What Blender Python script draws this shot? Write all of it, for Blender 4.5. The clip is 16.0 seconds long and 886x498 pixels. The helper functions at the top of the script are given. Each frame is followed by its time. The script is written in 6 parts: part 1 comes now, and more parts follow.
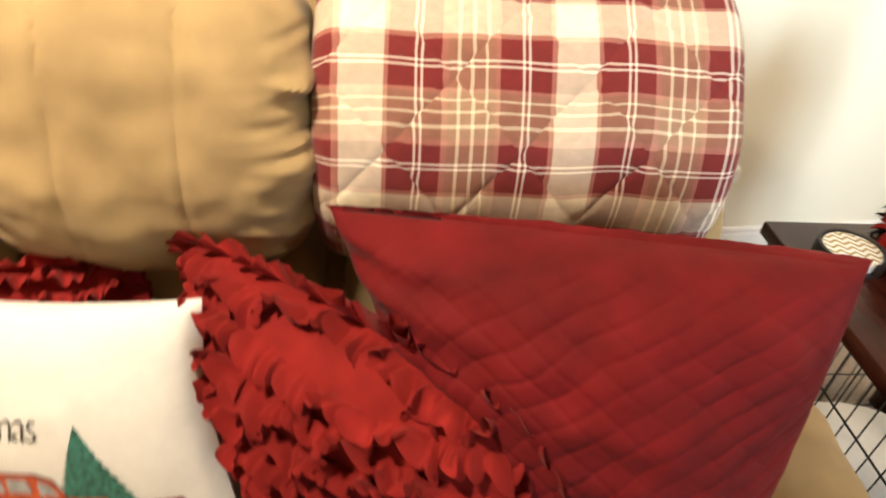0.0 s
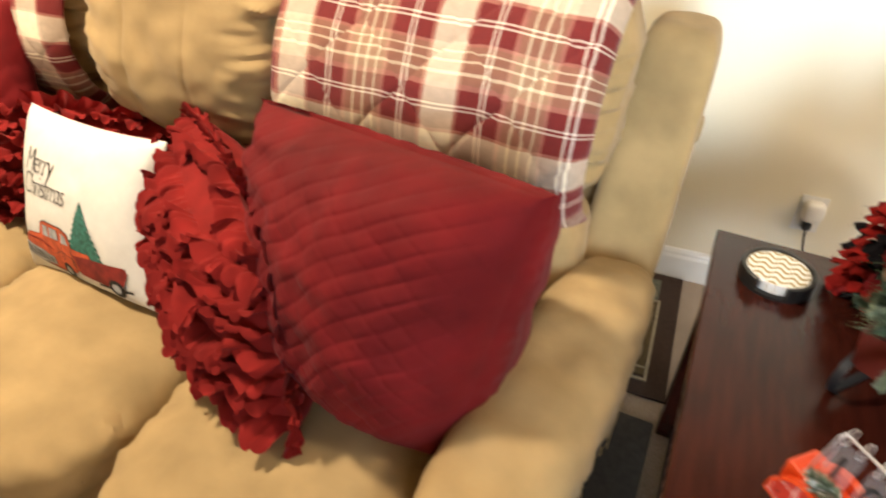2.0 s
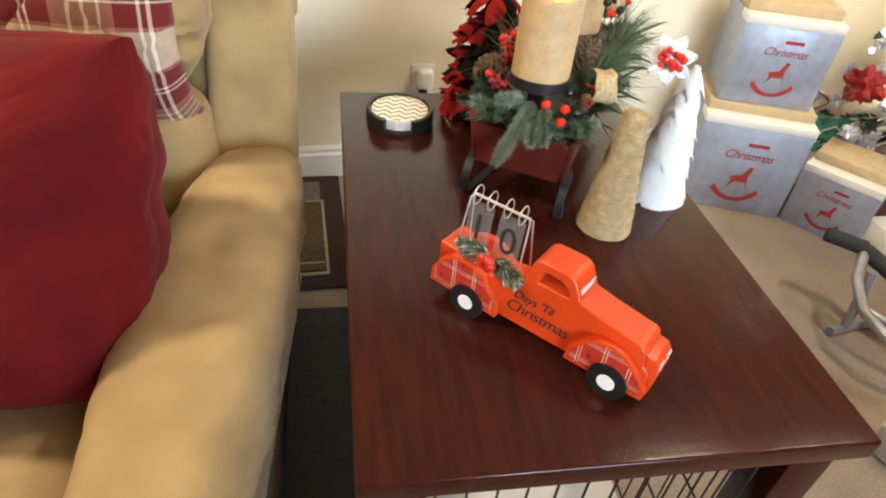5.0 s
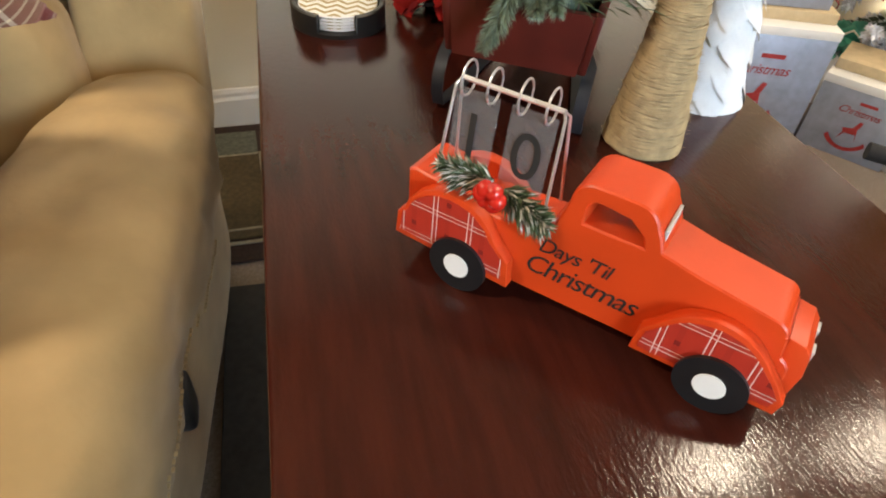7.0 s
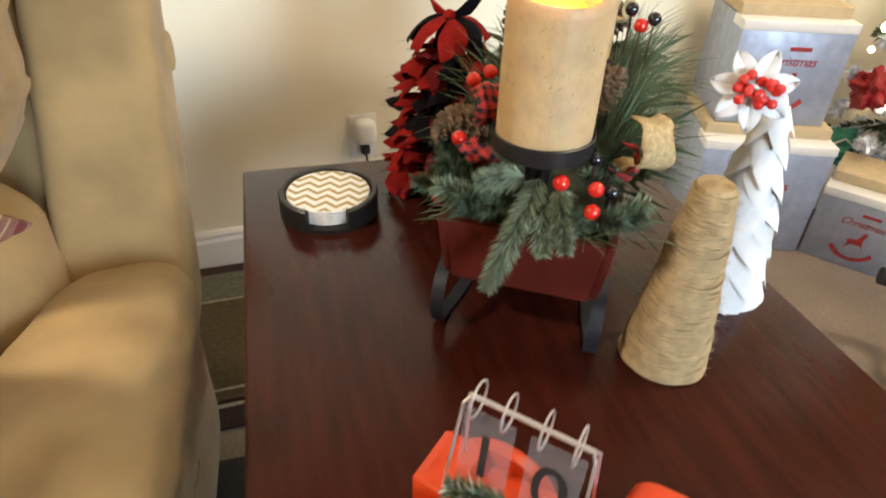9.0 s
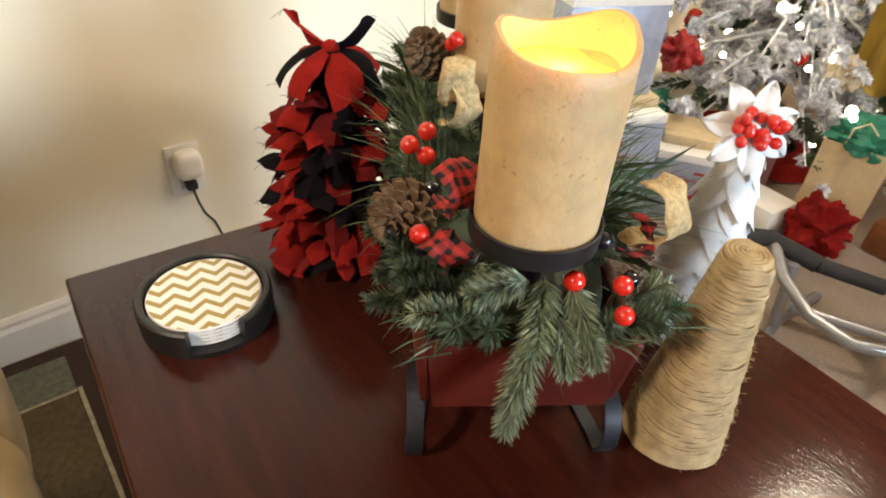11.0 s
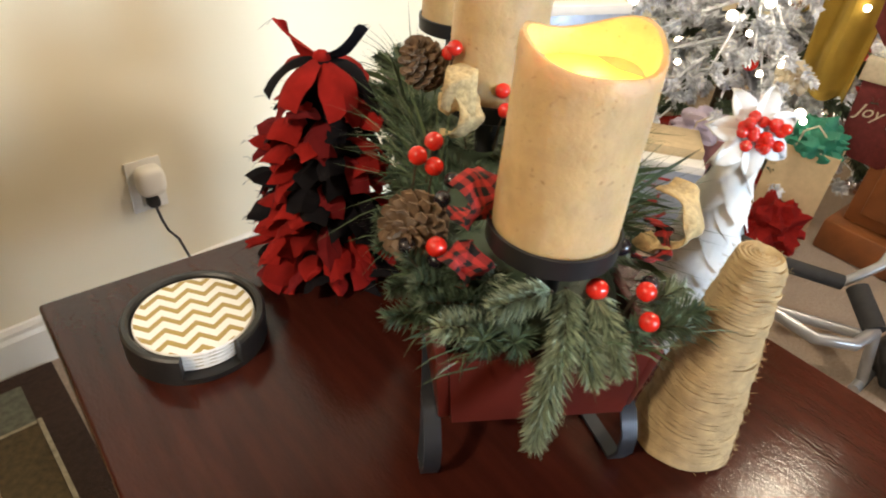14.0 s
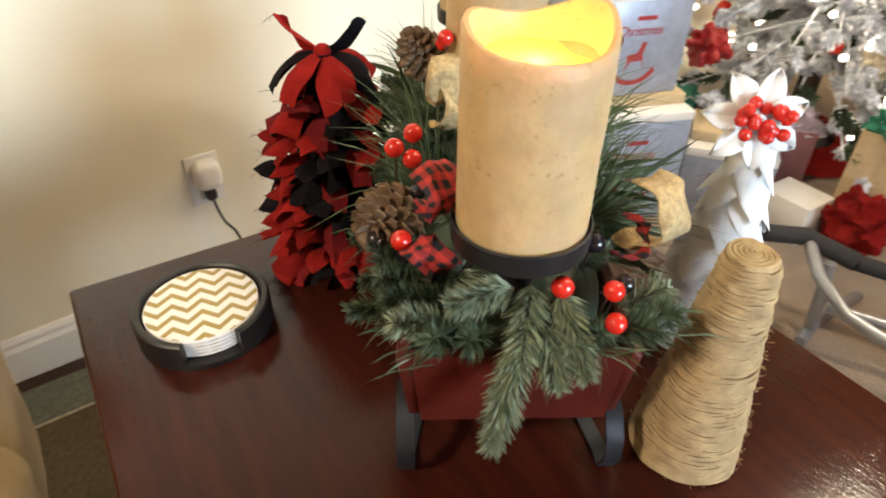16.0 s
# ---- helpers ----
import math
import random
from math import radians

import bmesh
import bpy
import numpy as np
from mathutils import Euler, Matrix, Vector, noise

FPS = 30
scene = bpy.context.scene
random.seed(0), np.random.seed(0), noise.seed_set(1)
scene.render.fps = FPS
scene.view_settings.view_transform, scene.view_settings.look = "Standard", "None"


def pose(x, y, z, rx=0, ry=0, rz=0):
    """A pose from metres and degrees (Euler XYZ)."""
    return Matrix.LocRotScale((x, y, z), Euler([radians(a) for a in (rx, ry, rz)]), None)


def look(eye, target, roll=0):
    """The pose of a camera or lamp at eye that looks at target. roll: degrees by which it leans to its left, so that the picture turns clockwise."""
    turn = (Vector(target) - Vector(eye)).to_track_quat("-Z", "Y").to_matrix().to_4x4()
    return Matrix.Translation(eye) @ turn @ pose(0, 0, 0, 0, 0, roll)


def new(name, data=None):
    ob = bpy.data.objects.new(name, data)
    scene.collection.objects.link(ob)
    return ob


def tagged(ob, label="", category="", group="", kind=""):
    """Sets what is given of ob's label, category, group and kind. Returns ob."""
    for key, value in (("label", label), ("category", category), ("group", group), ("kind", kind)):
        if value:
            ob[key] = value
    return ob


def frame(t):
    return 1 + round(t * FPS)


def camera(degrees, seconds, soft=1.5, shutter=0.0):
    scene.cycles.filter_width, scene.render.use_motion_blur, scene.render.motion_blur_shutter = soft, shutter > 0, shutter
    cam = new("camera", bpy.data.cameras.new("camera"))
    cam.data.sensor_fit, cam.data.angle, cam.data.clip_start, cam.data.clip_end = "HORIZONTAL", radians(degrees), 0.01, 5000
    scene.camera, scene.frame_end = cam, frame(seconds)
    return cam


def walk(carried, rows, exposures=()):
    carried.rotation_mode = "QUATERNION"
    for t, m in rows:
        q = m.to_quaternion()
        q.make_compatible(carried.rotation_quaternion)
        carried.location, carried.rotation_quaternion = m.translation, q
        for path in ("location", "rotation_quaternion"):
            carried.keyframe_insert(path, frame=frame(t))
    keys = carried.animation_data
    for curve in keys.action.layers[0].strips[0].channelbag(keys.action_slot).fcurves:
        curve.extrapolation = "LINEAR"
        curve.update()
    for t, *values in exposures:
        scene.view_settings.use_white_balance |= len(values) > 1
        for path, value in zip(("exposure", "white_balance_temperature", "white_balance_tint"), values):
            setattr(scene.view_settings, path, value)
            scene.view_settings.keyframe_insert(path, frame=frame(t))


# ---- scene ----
cam = camera(70.5, 16.0, soft=1.9, shutter=0.4)
PATH = [
    (0, (-0.794, -1.042, 1.298), (-0.627, 0.534, 0.077), 4.9),
    (0.5, (-0.581, -1.186, 1.274), (-0.854, 0.338, 0.008), 6.2),
    (1, (-0.436, -1.238, 1.268), (-0.924, 0.258, 0.034), 3.5),
    (1.5, (-0.285, -1.197, 1.275), (-0.952, 0.257, 0.075), 4.6),
    (2, (-0.084, -1.184, 1.302), (-0.729, 0.273, 0.093), 2.1),
    (2.5, (0.106, -1.275, 1.299), (-0.238, 0.167, -0.043), 9.2),
    (2.8, (0.149, -1.324, 1.295), (-0.02, 0.253, 0.077), 7.6),
    (3.2, (0.119, -1.342, 1.288), (0.141, 0.278, 0.116), 8.5),
    (5.5, (-0.017, -1.145, 1.098), (0.325, 0.357, -0.178), 5.9),
    (6, (0.014, -1.08, 1.046), (0.316, 0.415, -0.249), 6.2),
    (6.5, (0.047, -1.029, 0.971), (0.363, 0.449, -0.338), 5.4),
    (7, (0.037, -0.984, 0.934), (0.454, 0.444, -0.403), 4.9),
    (7.5, (0.021, -0.968, 0.941), (0.478, 0.442, -0.402), 5.6),
    (8, (0.003, -0.941, 0.972), (0.51, 0.517, -0.299), 4.5),
    (8.5, (0.008, -0.891, 1.0), (0.504, 0.638, -0.189), 3.0),
    (9, (0.063, -0.84, 1.021), (0.513, 0.727, -0.137), 2.3),
    (9.5, (0.093, -0.797, 1.006), (0.57, 0.81, -0.085), 4.3),
    (10, (0.071, -0.722, 1.007), (0.768, 0.781, -0.114), 8.1),
    (10.2, (0.049, -0.688, 1.028), (0.839, 0.73, -0.14), 6.5),
    (12.5, (0.013, -0.592, 1.007), (1.124, 0.591, -0.162), 5.8),
    (13, (0.015, -0.601, 1.013), (1.15, 0.565, -0.149), 5.7),
    (13.5, (0.014, -0.603, 1.015), (1.129, 0.566, -0.165), 4.9),
    (14, (-0.007, -0.585, 1.015), (1.079, 0.62, -0.155), 5.5),
    (14.5, (-0.025, -0.556, 1.002), (1.051, 0.656, -0.17), 5.7),
    (15, (-0.028, -0.535, 0.992), (1.02, 0.699, -0.182), 5.9),
    (15.5, (-0.01, -0.557, 1.0), (1.074, 0.647, -0.173), 5.2),
    (16, (0.062, -0.625, 1.013), (0.929, 0.722, -0.183), 0.8),
]
walk(cam, [(t, look(eye, target, roll)) for t, eye, target, roll in PATH],
     [(0.0, -0.12), (0.5, -0.04), (1.2, 0.04), (3.0, 0.05), (5.5, -0.12), (7.0, -0.24), (9.5, -0.24), (10.2, -0.18), (12.5, -0.08), (16.0, -0.06)])

# ---- light ----
world = bpy.data.worlds.new("world")
scene.world = world
world.use_nodes = True
_sky = world.node_tree.nodes.new("ShaderNodeTexSky")
_sky.sky_type, _sky.sun_disc = 'NISHITA', False
_sky.sun_elevation, _sky.sun_rotation = radians(28), radians(200)
world.node_tree.links.new(_sky.outputs[0], world.node_tree.nodes["Background"].inputs[0])
world.node_tree.nodes["Background"].inputs[1].default_value = 0.1


def area(name, m, w, h, power, colour, spread=180):
    d = bpy.data.lights.new(name, 'AREA')
    d.shape, d.size, d.size_y = 'RECTANGLE', w, h
    d.energy, d.color, d.spread = power, colour, radians(spread)
    ob = new(name, d)
    ob.matrix_world = m
    return ob


WARM = (1.0, 0.83, 0.62)
area("ceiling_light_lamp", look((1.32, -0.54, 2.36), (1.32, -0.54, 0)), 0.14, 0.14, 20, WARM)
area("ceiling_light_lamp", look((2.40, -0.52, 2.36), (2.40, -0.52, 0)), 0.22, 0.22, 24, WARM)
area("ceiling_light_lamp", look((-1.60, -0.62, 2.36), (-1.60, -0.62, 0)), 0.20, 0.20, 66, WARM)
area("window_light_lamp", look((1.62, -3.93, 1.45), (0.60, 0.64, 0.70)), 0.7, 1.2, 12, (0.64, 0.82, 1.0), 60)
area("window_light_lamp", look((0.78, -3.93, 1.45), (0.20, 0.64, 1.00)), 0.7, 1.2, 7.6, (0.72, 0.86, 1.0), 36)

T = 0.575            # height of the table top
WALL_ANGLE = 6.3     # the back wall against the table's edge


# ---- materials ----
def mat(name, colour, rough=0.6, metal=0.0, noise_scale=40, amount=0.15, bump=0.1, bump_scale=200,
        sheen=0.0, coat=0.0, spec=0.5, big=3.0, big_amount=0.1, wave=None, emit=None, power=0, random_amount=0.0,
        distance=0.001):
    m = bpy.data.materials.new(name)
    m.use_nodes = True
    nt = m.node_tree
    b = nt.nodes["Principled BSDF"]
    L = nt.links.new
    tc = nt.nodes.new("ShaderNodeTexCoord")
    n1 = nt.nodes.new("ShaderNodeTexNoise")
    n1.inputs["Scale"].default_value, n1.inputs["Detail"].default_value = noise_scale, 6
    n2 = nt.nodes.new("ShaderNodeTexNoise")
    n2.inputs["Scale"].default_value, n2.inputs["Detail"].default_value = big, 3
    L(tc.outputs["Object"], n1.inputs["Vector"])
    L(tc.outputs["Object"], n2.inputs["Vector"])

    def fac(node, a):
        mr = nt.nodes.new("ShaderNodeMapRange")
        mr.inputs["From Min"].default_value, mr.inputs["From Max"].default_value = 0.3, 0.7
        mr.inputs["To Min"].default_value, mr.inputs["To Max"].default_value = 1 - a, 1 + a
        L(node.outputs["Fac"], mr.inputs["Value"])
        return mr.outputs["Result"]
    mul = nt.nodes.new("ShaderNodeMath")
    mul.operation = 'MULTIPLY'
    L(fac(n1, amount), mul.inputs[0])
    L(fac(n2, big_amount), mul.inputs[1])
    value = mul.outputs[0]
    if random_amount:
        info = nt.nodes.new("ShaderNodeNewGeometry")
        mr = nt.nodes.new("ShaderNodeMapRange")
        mr.inputs["To Min"].default_value, mr.inputs["To Max"].default_value = 1 - random_amount, 1 + random_amount
        L(info.outputs["Random Per Island"], mr.inputs["Value"])
        m2 = nt.nodes.new("ShaderNodeMath")
        m2.operation = 'MULTIPLY'
        L(value, m2.inputs[0])
        L(mr.outputs["Result"], m2.inputs[1])
        value = m2.outputs[0]
    hsv = nt.nodes.new("ShaderNodeHueSaturation")
    hsv.inputs["Color"].default_value = (*colour, 1)
    L(value, hsv.inputs["Value"])
    L(hsv.outputs["Color"], b.inputs["Base Color"])
    b.inputs["Roughness"].default_value, b.inputs["Metallic"].default_value = rough, metal
    b.inputs["Sheen Weight"].default_value, b.inputs["Coat Weight"].default_value = sheen, coat
    b.inputs["Sheen Roughness"].default_value = 0.45
    b.inputs["Specular IOR Level"].default_value = spec
    if bump:
        bn = nt.nodes.new("ShaderNodeTexNoise")
        bn.inputs["Scale"].default_value, bn.inputs["Detail"].default_value = bump_scale, 4
        L(tc.outputs["Object"], bn.inputs["Vector"])
        bp = nt.nodes.new("ShaderNodeBump")
        bp.inputs["Strength"].default_value, bp.inputs["Distance"].default_value = bump, distance
        L(bn.outputs["Fac"], bp.inputs["Height"])
        L(bp.outputs["Normal"], b.inputs["Normal"])
    if emit:
        b.inputs["Emission Color"].default_value = (*emit, 1)
        b.inputs["Emission Strength"].default_value = power
    return m


def nodes_of(m):
    nt = m.node_tree
    return nt, nt.nodes["Principled BSDF"], nt.links.new


def mathn(nt, op, a, b=None):
    n = nt.nodes.new("ShaderNodeMath")
    n.operation = op
    for i, v in enumerate((a, b)):
        if v is None:
            continue
        if isinstance(v, (int, float)):
            n.inputs[i].default_value = v
        else:
            nt.links.new(v, n.inputs[i])
    return n.outputs[0]


def ramp(nt, fac, stops, mode='CONSTANT'):
    r = nt.nodes.new("ShaderNodeValToRGB")
    r.color_ramp.interpolation = mode
    e = r.color_ramp.elements
    while len(e) < len(stops):
        e.new(0.5)
    for el, (p, c) in zip(e, stops):
        el.position, el.color = p, (*c, 1)
    nt.links.new(fac, r.inputs[0])
    return r.outputs[0]


M_SUEDE = mat("tan_microfibre", (0.37, 0.258, 0.122), 0.85, noise_scale=13, amount=0.12, bump=0.24, bump_scale=60, sheen=0.12, spec=0.2, big=3.2, big_amount=0.16, distance=0.0025)
M_WALL = mat("cream_wall_paint", (0.86, 0.80, 0.63), 0.5, noise_scale=5, amount=0.015, bump=0.15, bump_scale=260, big=1, big_amount=0.02)
M_CEIL = mat("white_ceiling_paint", (0.8, 0.78, 0.74), 0.9, noise_scale=8, amount=0.02, bump=0.3, bump_scale=120)
M_TRIM = mat("white_trim_paint", (0.80, 0.78, 0.72), 0.35, noise_scale=12, amount=0.03, bump=0.05)
M_CARPET = mat("beige_carpet", (0.34, 0.265, 0.205), 0.95, noise_scale=160, amount=0.22, bump=1.0, bump_scale=420, sheen=0.2, big=6, big_amount=0.12, distance=0.004)
M_BLACK = mat("black_plastic", (0.012, 0.012, 0.013), 0.38, noise_scale=30, amount=0.2, bump=0.05)
M_WIRE = mat("black_wire", (0.01, 0.01, 0.01), 0.45, noise_scale=30, amount=0.2, bump=0.05)
M_LEATHER = mat("black_leatherette", (0.014, 0.013, 0.012), 0.42, noise_scale=60, amount=0.2, bump=0.3, bump_scale=500)
M_REDQUILT = mat("red_velvet_quilting", (0.128, 0.0056, 0.0068), 0.8, noise_scale=16, amount=0.2, bump=0.3, bump_scale=600, sheen=0.04, spec=0.15, big=5, big_amount=0.2)
M_RUFFLE = mat("red_cotton_ruffle", (0.215, 0.012, 0.010), 0.85, noise_scale=20, amount=0.18, bump=0.3, bump_scale=900, sheen=0.04, spec=0.15, big=5, big_amount=0.15)
M_WHITECLOTH = mat("white_cotton", (0.74, 0.72, 0.68), 0.9, noise_scale=60, amount=0.03, bump=0.35, bump_scale=1500, big=6, big_amount=0.02)
M_INK = mat("black_ink", (0.015, 0.014, 0.013), 0.7, bump=0)
M_ORANGE = mat("orange_red_paint", (0.60, 0.053, 0.007), 0.42, noise_scale=25, amount=0.05, bump=0.12, bump_scale=160, big=9, big_amount=0.05)
M_PRINTRED = mat("orange_red_print", (0.58, 0.10, 0.035), 0.85, noise_scale=45, amount=0.35, bump=0)
M_PRINTDARK = mat("dark_red_print", (0.22, 0.02, 0.014), 0.85, noise_scale=45, amount=0.4, bump=0)
M_PRINTGREEN = mat("green_print", (0.035, 0.15, 0.115), 0.85, noise_scale=120, amount=0.6, bump=0)
M_PRINTGREY = mat("grey_print", (0.42, 0.43, 0.45), 0.85, noise_scale=60, amount=0.35, bump=0)
M_WHITE = mat("white_paint", (0.82, 0.81, 0.78), 0.5, noise_scale=20, amount=0.03, bump=0.05)
M_SLEIGH = mat("dark_red_painted_wood", (0.075, 0.0105, 0.0065), 0.34, noise_scale=18, amount=0.2, bump=0.2, bump_scale=90, big=8, big_amount=0.2)
M_IRON = mat("dark_iron", (0.05, 0.055, 0.065), 0.42, metal=0.7, noise_scale=30, amount=0.2, bump=0.1)
M_NEEDLE = mat("green_needles", (0.065, 0.10, 0.06), 0.55, noise_scale=30, amount=0.25, bump=0, random_amount=0.45)
M_LONG = mat("long_pine_needles", (0.085, 0.125, 0.06), 0.5, noise_scale=30, amount=0.25, bump=0, random_amount=0.4)
M_FROST = mat("frosted_grey_green_needles", (0.215, 0.26, 0.175), 0.6, noise_scale=30, amount=0.25, bump=0, random_amount=0.4)
M_STEM = mat("brown_stem", (0.07, 0.045, 0.025), 0.8, bump=0)
M_BERRY = mat("red_berry_gloss", (0.55, 0.018, 0.010), 0.22, noise_scale=80, amount=0.15, bump=0, coat=0.4)
M_BLACKBERRY = mat("black_berry_gloss", (0.012, 0.010, 0.014), 0.15, bump=0, coat=0.4)
M_CONE = mat("brown_pinecone", (0.15, 0.095, 0.055), 0.75, noise_scale=90, amount=0.4, bump=0.2, random_amount=0.25)
M_BURLAP = mat("natural_burlap", (0.46, 0.34, 0.17), 0.9, noise_scale=220, amount=0.3, bump=0.8, bump_scale=500, distance=0.002)
M_CHROME = mat("silver_metal", (0.72, 0.72, 0.74), 0.3, metal=0.75, noise_scale=30, amount=0.05, bump=0)
M_STEEL = mat("grey_painted_steel", (0.33, 0.34, 0.36), 0.35, metal=0.6, noise_scale=30, amount=0.1, bump=0)
M_FOAM = mat("black_foam", (0.02, 0.02, 0.022), 0.85, noise_scale=60, amount=0.2, bump=0.4, bump_scale=400)
M_KRAFT = mat("kraft_cardboard", (0.55, 0.43, 0.26), 0.85, noise_scale=50, amount=0.08, bump=0.15, bump_scale=150)
M_BOXRED = mat("red_box_print", (0.36, 0.03, 0.03), 0.6, noise_scale=60, amount=0.2, bump=0)
M_CLOTHRED = mat("red_flannel", (0.225, 0.011, 0.009), 0.95, spec=0.12, noise_scale=60, amount=0.2, bump=0.4, bump_scale=900, random_amount=0.35)
M_CLOTHBLACK = mat("black_flannel", (0.008, 0.007, 0.009), 0.95, spec=0.1, noise_scale=60, amount=0.2, bump=0.4, bump_scale=900, random_amount=0.3)
M_CLOTHMAROON = mat("maroon_flannel", (0.13, 0.010, 0.012), 0.95, spec=0.12, noise_scale=60, amount=0.2, bump=0.4, bump_scale=900, random_amount=0.3)
M_PETAL = mat("white_paper_petal", (0.68, 0.69, 0.69), 0.75, noise_scale=60, amount=0.05, bump=0.2, bump_scale=300)
M_ORANGEWOOD = mat("brown_oak_cabinet", (0.24, 0.085, 0.028), 0.4, noise_scale=14, amount=0.25, bump=0.15, bump_scale=80, big=4, big_amount=0.2)
M_FLOCK = mat("flocked_white_needles", (0.78, 0.81, 0.88), 0.85, noise_scale=60, amount=0.2, bump=0, random_amount=0.3)
M_TREEGREEN = mat("dark_green_needles", (0.06, 0.085, 0.05), 0.7, noise_scale=60, amount=0.3, bump=0, random_amount=0.4)
M_BULB = mat("lit_bulb", (1, 0.9, 0.7), 0.4, bump=0, emit=(1.0, 0.86, 0.62), power=16)
M_TISSUE = mat("green_tissue_paper", (0.02, 0.19, 0.12), 0.6, noise_scale=30, amount=0.2, bump=0.2, bump_scale=80)
M_YELLOW = mat("yellow_paper", (0.34, 0.22, 0.03), 0.85, noise_scale=20, amount=0.1, bump=0.1)
M_STOCKING = mat("dark_red_knit", (0.12, 0.016, 0.016), 0.9, noise_scale=80, amount=0.2, bump=0.5, bump_scale=500)
M_CREAM = mat("cream_knit", (0.55, 0.48, 0.36), 0.9, noise_scale=80, amount=0.1, bump=0.5, bump_scale=500)
M_LAVENDER = mat("lavender_tissue_paper", (0.55, 0.48, 0.62), 0.7, noise_scale=30, amount=0.1, bump=0.2, bump_scale=80)
M_MAUVE = mat("mauve_gift_bag", (0.33, 0.16, 0.18), 0.5, noise_scale=30, amount=0.1, bump=0.05)
M_SILVERBALL = mat("silver_ornament", (0.7, 0.7, 0.72), 0.12, metal=1.0, bump=0)
M_REDRIBBON = mat("red_ribbon", (0.33, 0.012, 0.014), 0.5, noise_scale=60, amount=0.2, bump=0.1)
M_PLASTICWHITE = mat("white_plastic", (0.80, 0.79, 0.75), 0.35, noise_scale=30, amount=0.02, bump=0)
M_GREYPLASTIC = mat("pale_grey_plastic", (0.55, 0.55, 0.54), 0.4, noise_scale=30, amount=0.05, bump=0)
M_LAMP = mat("lamp_glass", (1, 0.95, 0.85), 0.5, bump=0, emit=(1, 0.85, 0.62), power=6)
M_STITCH = mat("pale_tan_thread", (0.50, 0.36, 0.18), 0.8, bump=0)


def mahogany():
    m = mat("dark_mahogany_wood", (0.062, 0.016, 0.010), 0.3, noise_scale=12, amount=0.15, bump=0)
    nt, b, L = nodes_of(m)
    tc = nt.nodes.new("ShaderNodeTexCoord")
    mp = nt.nodes.new("ShaderNodeMapping")
    mp.inputs["Scale"].default_value = (26, 3.2, 10)
    n = nt.nodes.new("ShaderNodeTexNoise")
    n.inputs["Scale"].default_value, n.inputs["Detail"].default_value = 3.0, 8
    L(tc.outputs["Object"], mp.inputs["Vector"])
    L(mp.outputs[0], n.inputs["Vector"])
    L(ramp(nt, n.outputs["Fac"], [(0.25, (0.029, 0.0068, 0.0044)), (0.5, (0.039, 0.0088, 0.0056)), (0.75, (0.051, 0.0115, 0.0068))], 'LINEAR'), b.inputs["Base Color"])
    mp2 = nt.nodes.new("ShaderNodeMapping")
    mp2.inputs["Scale"].default_value = (420, 130, 170)
    n2 = nt.nodes.new("ShaderNodeTexNoise")
    n2.inputs["Scale"].default_value, n2.inputs["Detail"].default_value = 1.0, 3
    L(tc.outputs["Object"], mp2.inputs["Vector"])
    L(mp2.outputs[0], n2.inputs["Vector"])
    bp = nt.nodes.new("ShaderNodeBump")
    bp.inputs["Strength"].default_value, bp.inputs["Distance"].default_value = 0.30, 0.0009
    L(n2.outputs["Fac"], bp.inputs["Height"])
    L(bp.outputs["Normal"], b.inputs["Normal"])
    b.inputs["Roughness"].default_value = 0.14
    b.inputs["Specular IOR Level"].default_value = 0.25
    return m


M_TABLE = mahogany()


